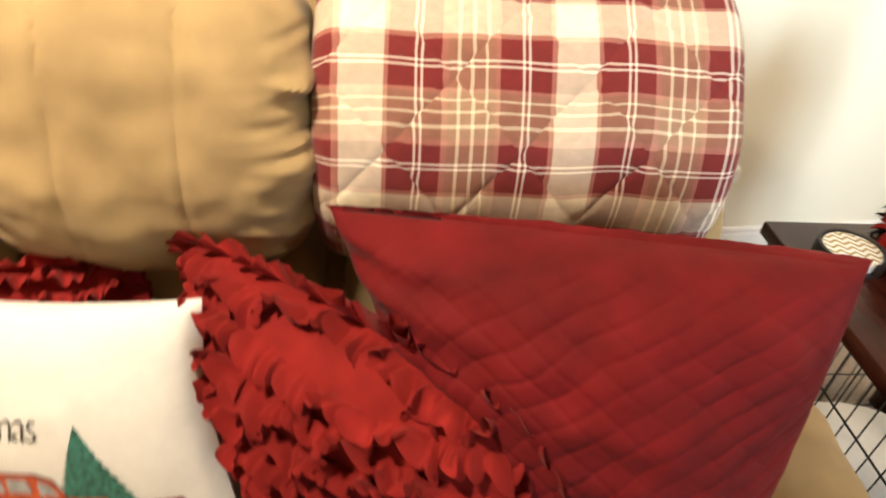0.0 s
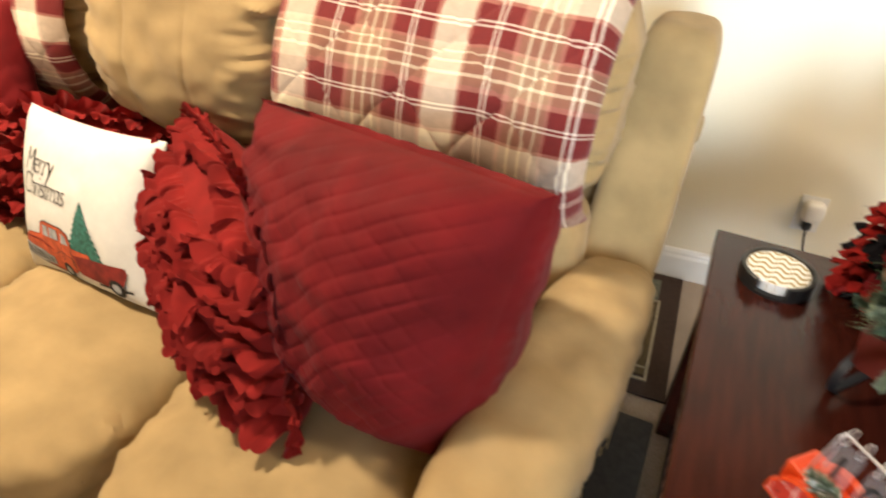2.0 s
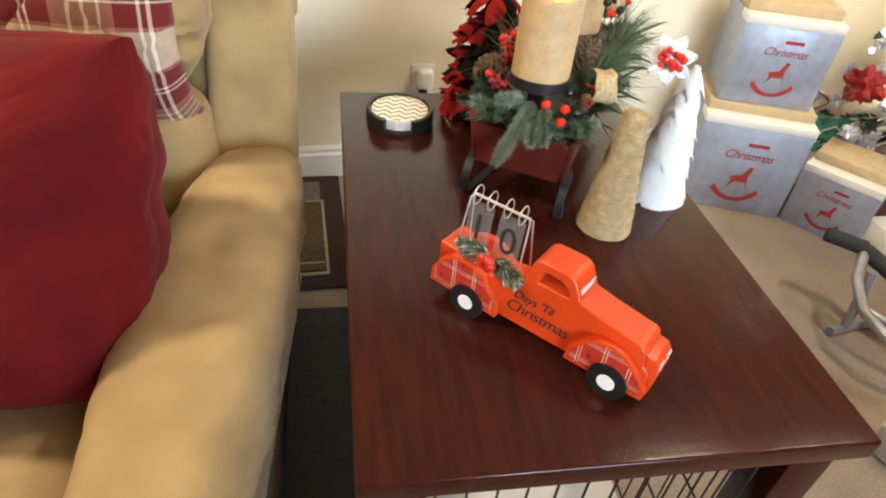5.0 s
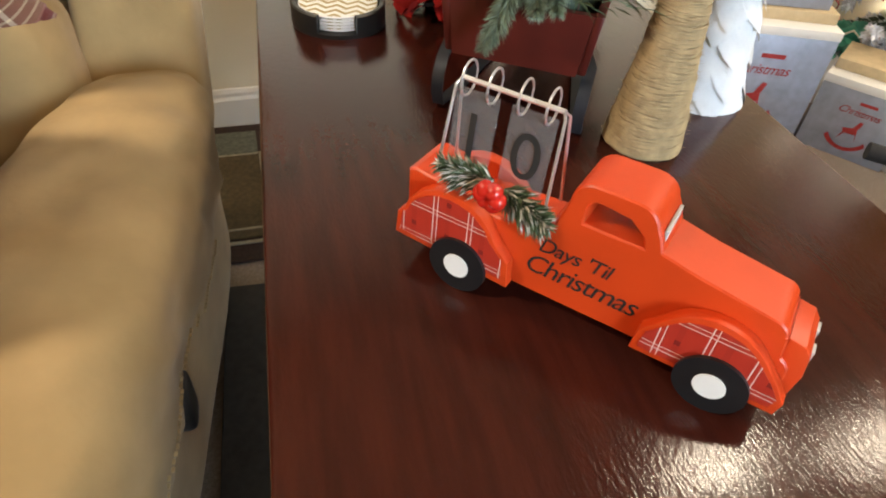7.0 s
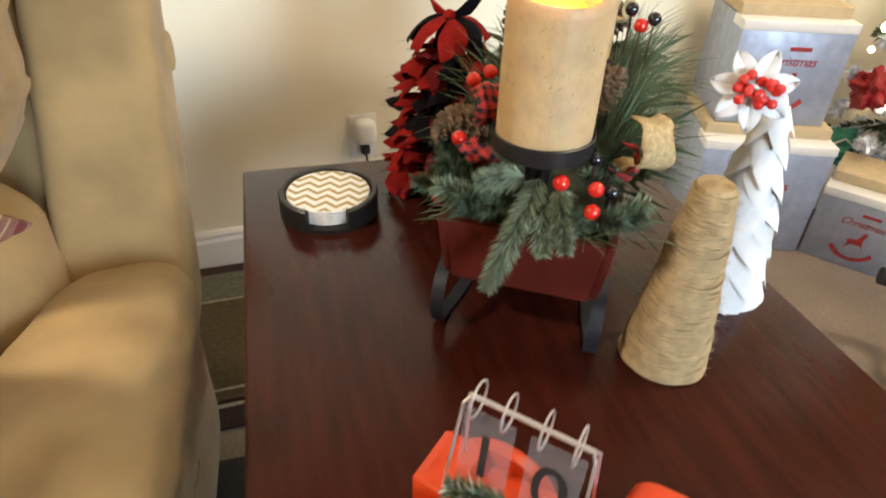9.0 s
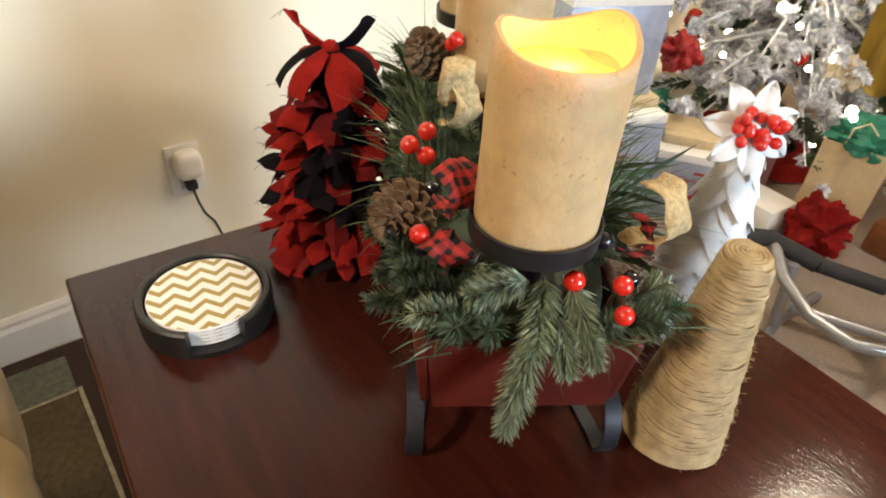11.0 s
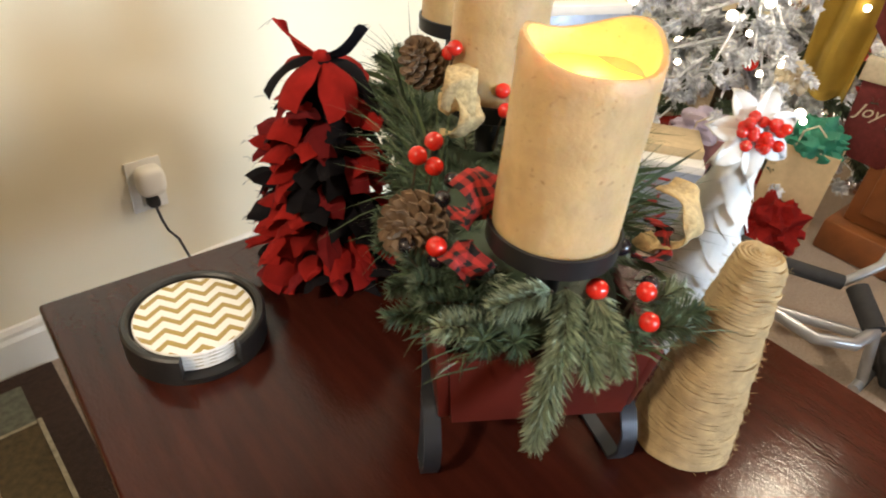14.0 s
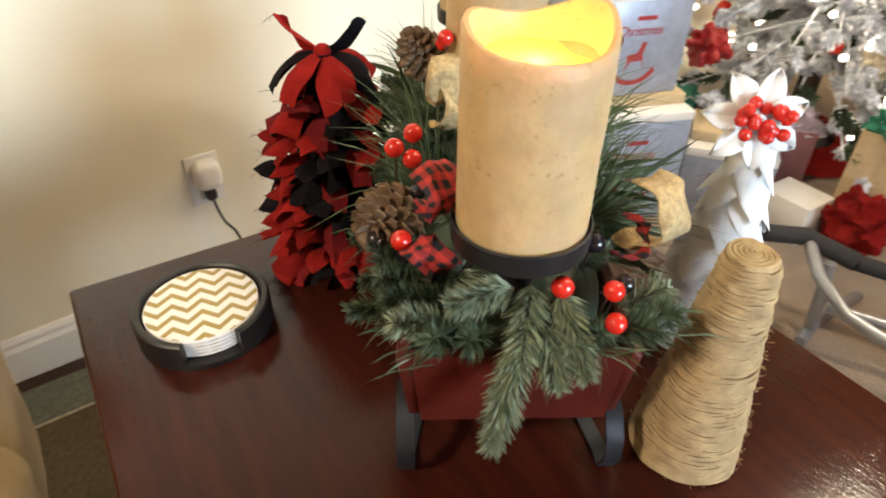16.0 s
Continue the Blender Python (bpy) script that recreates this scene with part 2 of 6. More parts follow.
def plaid_quilt():
    """Woven plaid on the cloth's own u, v in metres."""
    m = mat("red_cream_plaid_cotton", (1, 1, 1), 0.9, bump=0, sheen=0.15)
    nt, b, L = nodes_of(m)
    uv = nt.nodes.new("ShaderNodeUVMap")
    sep = nt.nodes.new("ShaderNodeSeparateXYZ")
    L(uv.outputs[0], sep.inputs[0])
    red, rose, cream, tan = (0.165, 0.012, 0.011), (0.48, 0.22, 0.16), (0.90, 0.81, 0.60), (0.36, 0.21, 0.13)
    white = (0.90, 0.80, 0.66)
    pale = (0.86, 0.76, 0.52)
    stops = [(0.0, red), (0.10, white), (0.111, red), (0.127, white), (0.138, red), (0.235, rose), (0.26, cream), (0.46, rose), (0.48, red),
             (0.60, white), (0.611, red), (0.627, white), (0.638, red), (0.73, rose), (0.755, tan), (0.80, pale), (0.815, tan), (0.865, pale),
             (0.88, tan), (0.93, pale), (0.945, tan), (0.98, rose)]
    cols = []
    for out in ("X", "Y"):
        f = mathn(nt, 'FRACT', mathn(nt, 'MULTIPLY', sep.outputs[out], 1 / (0.316 if out == "X" else 0.270)))
        cols.append(ramp(nt, f, stops))
    mix = nt.nodes.new("ShaderNodeMix")
    mix.data_type = 'RGBA'
    mix.inputs["Factor"].default_value = 0.5
    L(cols[0], mix.inputs["A"])
    L(cols[1], mix.inputs["B"])
    n = nt.nodes.new("ShaderNodeTexNoise")
    n.inputs["Scale"].default_value = 35
    hs = nt.nodes.new("ShaderNodeHueSaturation")
    L(mix.outputs["Result"], hs.inputs["Color"])
    mr = nt.nodes.new("ShaderNodeMapRange")
    mr.inputs["To Min"].default_value, mr.inputs["To Max"].default_value = 0.8, 1.2
    L(n.outputs["Fac"], mr.inputs["Value"])
    L(mr.outputs[0], hs.inputs["Value"])
    L(hs.outputs[0], b.inputs["Base Color"])
    wv = nt.nodes.new("ShaderNodeTexNoise")
    wv.inputs["Scale"].default_value = 900
    bp = nt.nodes.new("ShaderNodeBump")
    bp.inputs["Strength"].default_value, bp.inputs["Distance"].default_value = 0.3, 0.001
    L(wv.outputs["Fac"], bp.inputs["Height"])
    L(bp.outputs["Normal"], b.inputs["Normal"])
    return m


M_PLAID = plaid_quilt()


def coord_axes(nt):
    tc = nt.nodes.new("ShaderNodeTexCoord")
    sep = nt.nodes.new("ShaderNodeSeparateXYZ")
    nt.links.new(tc.outputs["Object"], sep.inputs[0])
    return sep


def chevron():
    m = mat("gold_white_chevron_print", (1, 1, 1), 0.35, bump=0)
    nt, b, L = nodes_of(m)
    sep = coord_axes(nt)
    zig = mathn(nt, 'MULTIPLY', mathn(nt, 'PINGPONG', sep.outputs["X"], 0.0136), 0.88)
    f = mathn(nt, 'FRACT', mathn(nt, 'MULTIPLY', mathn(nt, 'ADD', sep.outputs["Y"], zig), 1 / 0.0168))
    L(ramp(nt, f, [(0, (0.36, 0.26, 0.075)), (0.42, (0.83, 0.82, 0.78))]), b.inputs["Base Color"])
    return m


def checks(name, pitch, dark, light, axes):
    """Gingham squares on the cloth's own u, v in metres."""
    m = mat(name, (1, 1, 1), 0.9, bump=0.3, bump_scale=900)
    nt, b, L = nodes_of(m)
    uvn = nt.nodes.new("ShaderNodeUVMap")
    sep = nt.nodes.new("ShaderNodeSeparateXYZ")
    L(uvn.outputs[0], sep.inputs[0])
    parts = []
    for a in axes:
        f = mathn(nt, 'FRACT', mathn(nt, 'MULTIPLY', sep.outputs[a], 1 / pitch))
        parts.append(mathn(nt, 'LESS_THAN', f, 0.5))
    s = mathn(nt, 'MULTIPLY', mathn(nt, 'ADD', parts[0], parts[1]), 0.5)
    mid = tuple(0.45 * a + 0.55 * c for a, c in zip(dark, light))
    L(ramp(nt, s, [(0, light), (0.4, mid), (0.9, dark)]), b.inputs["Base Color"])
    return m


M_CHEVRON = chevron()
M_GINGHAM = checks("red_black_gingham", 0.0105, (0.012, 0.01, 0.01), (0.45, 0.03, 0.025), ("X", "Y"))


def fender_plaid():
    m = mat("red_plaid_paper", (1, 1, 1), 0.45, bump=0)
    nt, b, L = nodes_of(m)
    sep = coord_axes(nt)
    base, dark, line = (0.42, 0.03, 0.015), (0.20, 0.012, 0.01), (0.72, 0.55, 0.5)
    cols = []
    for a, off in (("X", 0.004), ("Z", 0.006)):
        f = mathn(nt, 'FRACT', mathn(nt, 'MULTIPLY', mathn(nt, 'ADD', sep.outputs[a], off), 1 / 0.030))
        cols.append(ramp(nt, f, [(0, base), (0.28, line), (0.305, base), (0.40, line), (0.425, base), (0.66, dark), (0.80, base)]))
    mix = nt.nodes.new("ShaderNodeMix")
    mix.data_type, mix.blend_type = 'RGBA', 'LIGHTEN'
    mix.inputs["Factor"].default_value = 0.8
    L(cols[0], mix.inputs["A"])
    L(cols[1], mix.inputs["B"])
    L(mix.outputs["Result"], b.inputs["Base Color"])
    return m


M_FENDER = fender_plaid()


def glitter_box():
    m = mat("silver_glitter_paper", (0.40, 0.45, 0.56), 0.32, metal=0.5, noise_scale=30, amount=0.12, bump=0)
    nt, b, L = nodes_of(m)
    tc = nt.nodes.new("ShaderNodeTexCoord")
    v = nt.nodes.new("ShaderNodeTexVoronoi")
    v.inputs["Scale"].default_value = 55
    L(tc.outputs["Object"], v.inputs["Vector"])
    L(mathn(nt, 'ADD', mathn(nt, 'MULTIPLY', v.outputs["Distance"], 0.35), 0.26), b.inputs["Roughness"])
    bp = nt.nodes.new("ShaderNodeBump")
    bp.inputs["Strength"].default_value, bp.inputs["Distance"].default_value = 0.25, 0.002
    L(v.outputs["Distance"], bp.inputs["Height"])
    L(bp.outputs["Normal"], b.inputs["Normal"])
    return m


M_GLITTER = glitter_box()


def wax():
    m = mat("ivory_candle_wax", (0.49, 0.35, 0.180), 0.5, noise_scale=60, amount=0.10, bump=0.5, bump_scale=140, big=9, big_amount=0.06, distance=0.002)
    nt, b, L = nodes_of(m)
    b.inputs["Subsurface Weight"].default_value = 0.55
    b.inputs["Subsurface Scale"].default_value = 0.6
    tc = nt.nodes.new("ShaderNodeTexCoord")
    fl = nt.nodes.new("ShaderNodeTexNoise")
    fl.inputs["Scale"].default_value, fl.inputs["Detail"].default_value = 210, 3
    L(tc.outputs["Object"], fl.inputs["Vector"])
    old = b.inputs["Base Color"].links[0].from_socket
    mix = nt.nodes.new("ShaderNodeMix")
    mix.data_type = 'RGBA'
    mix.inputs["B"].default_value = (0.26, 0.15, 0.06, 1)
    L(old, mix.inputs["A"])
    mr = nt.nodes.new("ShaderNodeMapRange")
    mr.inputs["From Min"].default_value, mr.inputs["From Max"].default_value = 0.64, 0.78
    L(fl.outputs["Fac"], mr.inputs["Value"])
    L(mr.outputs["Result"], mix.inputs["Factor"])
    L(mix.outputs["Result"], b.inputs["Base Color"])
    b.inputs["Subsurface Radius"].default_value = (0.02, 0.012, 0.005)
    return m


M_WAX = wax()
M_GLOW = mat("glowing_candle_well", (0.85, 0.55, 0.12), 0.5, bump=0, emit=(1.0, 0.55, 0.06), power=1.1)
M_FLAME = mat("candle_flame_tip", (1.0, 0.85, 0.4), 0.5, bump=0, emit=(1.0, 0.68, 0.16), power=9)


def twine():
    m = mat("natural_jute_twine", (0.41, 0.305, 0.160), 0.75, noise_scale=90, amount=0.22, bump=0.7, bump_scale=900, big=10, big_amount=0.08, distance=0.002)
    return m


M_TWINE = twine()
M_TWINECORE = mat("dark_jute_core", (0.37, 0.275, 0.15), 0.9, noise_scale=70, amount=0.3, bump=0.3)


def acrylic():
    m = bpy.data.materials.new("clear_acrylic")
    m.use_nodes = True
    b = m.node_tree.nodes["Principled BSDF"]
    b.inputs["Base Color"].default_value = (0.34, 0.34, 0.35, 1)
    b.inputs["Roughness"].default_value = 0.12
    b.inputs["Alpha"].default_value = 0.17
    return m


M_ACRYLIC = acrylic()


# ---- mesh helpers ----
def finish(name, bm, material, smooth=True):
    me = bpy.data.meshes.new(name)
    bm.to_mesh(me)
    bm.free()
    me.materials.append(material)
    if smooth:
        me.shade_smooth()
        if smooth != "soft":
            me.set_sharp_from_angle(angle=radians(40 if smooth is True else smooth))
    return me


def thing(name, label, category, group="", kind="", m=None):
    ob = new(name)
    if m is not None:
        ob.matrix_world = m
    return tagged(ob, label, category, group, kind)


def part(name, bm, material, parent=None, label="", smooth=True):
    ob = new(name, finish(name, bm, material, smooth))
    if parent is not None:
        ob.parent = parent
    if label:
        tagged(ob, label)
    return ob


def whole(name, bm, material, label, category, group="", kind="", m=None, smooth=True):
    ob = new(name, finish(name, bm, material, smooth))
    if m is not None:
        ob.matrix_world = m
    return tagged(ob, label, category, group, kind)


def BM():
    return bmesh.new()


def add_box(bm, lo, hi, bevel=0.0, seg=2):
    lo, hi = Vector(lo), Vector(hi)
    r = bmesh.ops.create_cube(bm, size=1, matrix=Matrix.LocRotScale((lo + hi) / 2, None, hi - lo))
    if bevel:
        edges = list({e for v in r["verts"] for e in v.link_edges})
        bmesh.ops.bevel(bm, geom=edges, offset=bevel, segments=seg, affect='EDGES', profile=0.5)
    return bm


def add_cyl(bm, r1, r2, h, at=(0, 0, 0), seg=32, m=None, caps=True):
    mm = Matrix.Translation(Vector(at) + Vector((0, 0, h / 2)))
    if m is not None:
        mm = m @ mm
    bmesh.ops.create_cone(bm, cap_ends=caps, segments=seg, radius1=r1, radius2=r2, depth=h, matrix=mm)
    return bm


def add_ball(bm, r, at, sub=2):
    bmesh.ops.create_icosphere(bm, subdivisions=sub, radius=r, matrix=Matrix.Translation(at))
    return bm


def add_tube(bm, pts, r, seg=8, closed=False, flat=1.0):
    pts = [Vector(p) for p in pts]
    n = len(pts)
    rings = []
    up = Vector((0, 0, 1))
    for i, p in enumerate(pts):
        a = pts[(i - 1) % n] if closed else pts[max(i - 1, 0)]
        b = pts[(i + 1) % n] if closed else pts[min(i + 1, n - 1)]
        d = (b - a).normalized()
        s = d.cross(up)
        if s.length < 1e-3:
            s = d.cross(Vector((1, 0, 0)))
        s.normalize()
        u = s.cross(d)
        rr = r[i] if isinstance(r, (list, tuple)) else r
        rings.append([bm.verts.new(p + rr * (math.cos(t) * s + flat * math.sin(t) * u)) for t in (2 * math.pi * k / seg for k in range(seg))])
    for i in range(n if closed else n - 1):
        A, B = rings[i], rings[(i + 1) % n]
        for k in range(seg):
            bm.faces.new((A[k], A[(k + 1) % seg], B[(k + 1) % seg], B[k]))
    if not closed:
        bm.faces.new(rings[0][::-1])
        bm.faces.new(rings[-1])
    return bm


def add_lathe(bm, profile, seg=48, wobble=None):
    rings = []
    for r, z in profile:
        ring = []
        for k in range(seg):
            t = 2 * math.pi * k / seg
            dr, dz = wobble(r, z, t) if wobble else (0, 0)
            ring.append(bm.verts.new(((r + dr) * math.cos(t), (r + dr) * math.sin(t), z + dz)))
        rings.append(ring)
    for A, B in zip(rings, rings[1:]):
        for k in range(seg):
            bm.faces.new((A[k], A[(k + 1) % seg], B[(k + 1) % seg], B[k]))
    bm.faces.new(rings[0][::-1])
    bm.faces.new(rings[-1])
    return bm


def add_prism(bm, pts, y0, y1, bevel=0.0):
    """An outline in x, z made solid from y0 to y1."""
    a = [bm.verts.new((x, y0, z)) for x, z in pts]
    b = [bm.verts.new((x, y1, z)) for x, z in pts]
    f1, f2 = bm.faces.new(a), bm.faces.new(b[::-1])
    n = len(pts)
    for i in range(n):
        bm.faces.new((a[(i + 1) % n], a[i], b[i], b[(i + 1) % n]))
    bmesh.ops.recalc_face_normals(bm, faces=bm.faces)
    if bevel:
        edges = list({e for f in (f1, f2) for e in f.edges})
        bmesh.ops.bevel(bm, geom=edges, offset=bevel, segments=2, affect='EDGES', profile=0.5)
    return bm


def grid(bm, nu, nv, fn, uv=None):
    """A sheet of nu x nv quads, its points from fn(u, v) with u, v in 0..1."""
    vs = [[bm.verts.new(fn(i / nu, j / nv)) for j in range(nv + 1)] for i in range(nu + 1)]
    lay = bm.loops.layers.uv.verify() if uv else None
    for i in range(nu):
        for j in range(nv):
            f = bm.faces.new((vs[i][j], vs[i + 1][j], vs[i + 1][j + 1], vs[i][j + 1]))
            if uv:
                for lp, (a, b) in zip(f.loops, ((i, j), (i + 1, j), (i + 1, j + 1), (i, j + 1))):
                    lp[lay].uv = uv(a / nu, b / nv)
    return vs


def add_cushion(bm, lo, hi, n=14, power=4.5, crown=0.0, rough=0.0, seed=0.0, warp=None):
    """A stuffed block with rounded edges; crown swells its top, rough wrinkles it."""
    lo, hi = Vector(lo), Vector(hi)
    c, h = (lo + hi) / 2, (hi - lo) / 2
    r = bmesh.ops.create_cube(bm, size=2)
    bmesh.ops.subdivide_edges(bm, edges=list({e for v in r["verts"] for e in v.link_edges}), cuts=n, use_grid_fill=True)
    for v in bm.verts:
        p = v.co.copy()
        big = max(abs(p.x), abs(p.y), abs(p.z))
        q = p * big / ((abs(p.x) ** power + abs(p.y) ** power + abs(p.z) ** power) ** (1 / power))
        w = Vector((c.x + q.x * h.x, c.y + q.y * h.y, c.z + q.z * h.z))
        w.z += crown * (1 - q.x * q.x) * (1 - q.y * q.y) * max(q.z, 0)
        if rough:
            nn = noise.noise(Vector((w.x * 9 + seed, w.y * 9, w.z * 9))) + 0.5 * noise.noise(Vector((w.x * 24, w.y * 24 + seed, w.z * 24)))
            w += q.normalized() * rough * nn
        v.co = warp(w, q) if warp else w
    return bm


def text_mesh(body, size, shear=0.0, spacing=1.0, thin=0.0):
    cu = bpy.data.curves.new("lettering", 'FONT')
    cu.body, cu.size, cu.shear, cu.align_x, cu.space_character = body, size, shear, 'CENTER', spacing
    cu.resolution_u = 4
    cu.offset = thin
    tmp = bpy.data.objects.new("lettering", cu)
    me = bpy.data.meshes.new_from_object(tmp)
    bpy.data.objects.remove(tmp)
    bpy.data.curves.remove(cu)
    bm = bmesh.new()
    bm.from_mesh(me)
    bpy.data.meshes.remove(me)
    return bm


def mapped(bm, fn, cuts=True):
    """Moves flat artwork in x, y on to a surface by fn(x, y)."""
    bmesh.ops.triangulate(bm, faces=bm.faces)
    if cuts:
        for _ in range(4):
            es = [e for e in bm.edges if e.calc_length() > 0.025]
            if not es:
                break
            bmesh.ops.subdivide_edges(bm, edges=es, cuts=1)
            bmesh.ops.triangulate(bm, faces=bm.faces)
    for v in bm.verts:
        v.co = fn(v.co.x, v.co.y)
    return bm


def poly(pts):
    bm = bmesh.new()
    bm.faces.new([bm.verts.new((x, y, 0)) for x, y in pts])
    return bm


# ---- structure ----
TURN = math.tan(radians(WALL_ANGLE))


def wall_y(x):
    return 0.61 + TURN * x


def setting(name, label, category, boxes, material, bevel=0.0, m=None):
    bm = BM()
    for lo, hi in boxes:
        add_box(bm, lo, hi, bevel)
    return whole(name, bm, material, label, category, kind="structure", m=m, smooth=bool(bevel))


setting("floor", "beige cut-pile carpet", "floor", [((-4.2, -4.2, -0.1), (4.2, 1.4, 0))], M_CARPET)
WALL_M = pose(0, 0.61, 0, 0, 0, WALL_ANGLE)
setting("wall_north", "cream painted plaster wall", "wall", [((-4.4, 0, 0), (4.4, 0.12, 2.44))], M_WALL, m=WALL_M)
bm = BM()
add_prism(bm, [(-0.014, 0), (-0.014, 0.082), (-0.010, 0.092), (-0.010, 0.101), (-0.005, 0.110), (0, 0.112), (0, 0)], -4.2, 4.2)
bmesh.ops.rotate(bm, verts=bm.verts, cent=(0, 0, 0), matrix=Euler((0, 0, radians(90))).to_matrix())
whole("baseboard", bm, M_TRIM, "white moulded baseboard along the cream wall", "baseboard", kind="structure", m=WALL_M @ pose(0, -0.001, 0), smooth=False)
setting("wall_west", "cream painted plaster wall", "wall", [((-3.6, -4.1, 0), (-3.48, 0.2, 2.44))], M_WALL)
setting("wall_east", "cream painted plaster wall", "wall", [((3.48, -4.1, 0), (3.6, 0.98, 2.44))], M_WALL)
setting("wall_south", "cream painted wall with a window", "wall",
        [((-3.48, -4.12, 0), (0.4, -4.0, 2.44)), ((2.0, -4.12, 0), (3.48, -4.0, 2.44)),
         ((0.4, -4.12, 0), (2.0, -4.0, 0.8)), ((0.4, -4.12, 2.1), (2.0, -4.0, 2.44))], M_WALL)
setting("ceiling", "white textured ceiling", "ceiling", [((-3.6, -4.12, 2.44), (3.6, 1.1, 2.52))], M_CEIL)
win = thing("window_1", "white framed double window", "window", kind="structure")
for lo, hi in (((-1.7, -4.09, 0.8), (-1.64, -4.02, 2.1)), ((-0.16, -4.09, 0.8), (-0.1, -4.02, 2.1)), ((-0.94, -4.09, 0.8), (-0.86, -4.02, 2.1)),
               ((-1.64, -4.09, 0.8), (-0.94, -4.02, 0.86)), ((-0.86, -4.09, 0.8), (-0.16, -4.02, 0.86)),
               ((-1.64, -4.09, 2.04), (-0.94, -4.02, 2.1)), ((-0.86, -4.09, 2.04), (-0.16, -4.02, 2.1))):
    part("window_frame", add_box(BM(), (lo[0] + 2.1, lo[1], lo[2]), (hi[0] + 2.1, hi[1], hi[2]), 0.004), M_TRIM, win)
for x, y in ((1.32, -0.54), (2.40, -0.52), (-1.60, -0.62)):
    lamp = thing("ceiling_light", "round white flush ceiling light, switched on", "ceiling light", m=pose(x, y, 2.37))
    part("shade", add_lathe(BM(), [(0.02, 0.012), (0.12, 0.02), (0.19, 0.045), (0.2, 0.07)], 32), M_LAMP, lamp)
    part("rim", add_cyl(BM(), 0.215, 0.215, 0.012, (0, 0, 0.058)), M_CHROME, lamp)

# patterned rug between sofa and end table
RUG = thing("area_rug", "dark brown rug with pale outlined blocks", "rug", m=pose(-0.36, 0.28, 0, 0, 0, WALL_ANGLE * 0.5))
M_RUGDARK = mat("dark_brown_rug_pile", (0.035, 0.017, 0.011), 0.95, noise_scale=90, amount=0.3, bump=0.8, bump_scale=500, distance=0.003)
M_RUGBROWN = mat("olive_brown_rug_pile", (0.085, 0.06, 0.026), 0.95, noise_scale=90, amount=0.3, bump=0.8, bump_scale=500, distance=0.003)
M_RUGGREEN = mat("grey_green_rug_pile", (0.12, 0.125, 0.095), 0.95, noise_scale=90, amount=0.3, bump=0.8, bump_scale=500, distance=0.003)
M_RUGLINE = mat("pale_rug_line", (0.32, 0.28, 0.2), 0.95, noise_scale=90, amount=0.3, bump=0.5, bump_scale=500)
part("rug_base", add_box(BM(), (-0.5, -0.26, 0.0005), (0.37, 0.285, 0.010), 0.003), M_RUGDARK, RUG)
part("block", add_box(BM(), (-0.4, -0.19, 0.010), (0.305, 0.135, 0.013)), M_RUGBROWN, RUG)
part("block", add_box(BM(), (-0.4, 0.138, 0.010), (0.305, 0.245, 0.013)), M_RUGGREEN, RUG)
part("outline", add_box(BM(), (0.306, -0.21, 0.010), (0.314, 0.14, 0.0145)), M_RUGLINE, RUG)
part("outline", add_box(BM(), (-0.4, 0.131, 0.0132), (0.305, 0.1375, 0.0145)), M_RUGLINE, RUG)
part("outline", add_box(BM(), (-0.4, -0.165, 0.0132), (0.305, -0.159, 0.0145)), M_RUGLINE, RUG)
part("outline", add_box(BM(), (-0.4, -0.21, 0.010), (0.305, -0.203, 0.0145)), M_RUGLINE, RUG)

M_MAT = mat("dark_grey_mat", (0.035, 0.032, 0.032), 0.8, noise_scale=60, amount=0.25, bump=0.4, bump_scale=400)

# ---- end table over a wire crate ----
TABLE = thing("end_table", "dark mahogany end table with a glossy top", "table")
X1, Y0, Y1 = 0.596, -0.876, 0.014
part("tabletop", add_box(BM(), (0, Y0, T - 0.032), (X1, Y1, T), 0.004, 3), M_TABLE, TABLE)
for x in (0.018, X1 - 0.018 - 0.06):
    for y in (Y0 + 0.018, Y1 - 0.078):
        part("leg", add_box(BM(), (x, y, 0), (x + 0.06, y + 0.06, T - 0.0322), 0.003), M_TABLE, TABLE)
for y in (Y0 + 0.03, Y1 - 0.05):
    part("apron", add_box(BM(), (0.0785, y, T - 0.062), (X1 - 0.0785, y + 0.02, T - 0.0323), 0.002), M_TABLE, TABLE)
for x in (0.03, X1 - 0.05):
    part("apron", add_box(BM(), (x, Y0 + 0.0785, T - 0.062), (x + 0.02, Y1 - 0.0785, T - 0.0323), 0.002), M_TABLE, TABLE)

CRATE = thing("wire_crate", "black wire pet crate under the end table", "crate")
cx0, cx1, cy0, cy1, cz0, cz1 = 0.055, 0.535, -0.84, -0.03, 0.012, 0.505


def wire_panel(name, p0, du, dv, nu, nv, skew=0.0):
    p0, du, dv = Vector(p0), Vector(du), Vector(dv)
    panel = part(name, add_tube(BM(), [p0, p0 + du, p0 + du + dv, p0 + dv], 0.0027, 6, closed=True), M_WIRE, CRATE)
    for i in range(1, nu):
        a = p0 + du * i / nu
        part("wire", add_tube(BM(), [a, a + dv], 0.0017, 5), M_WIRE, panel)
    for j in range(1, nv):
        a = p0 + dv * j / nv
        part("wire", add_tube(BM(), [a, a + du], 0.0024, 5), M_WIRE, panel)
    return panel


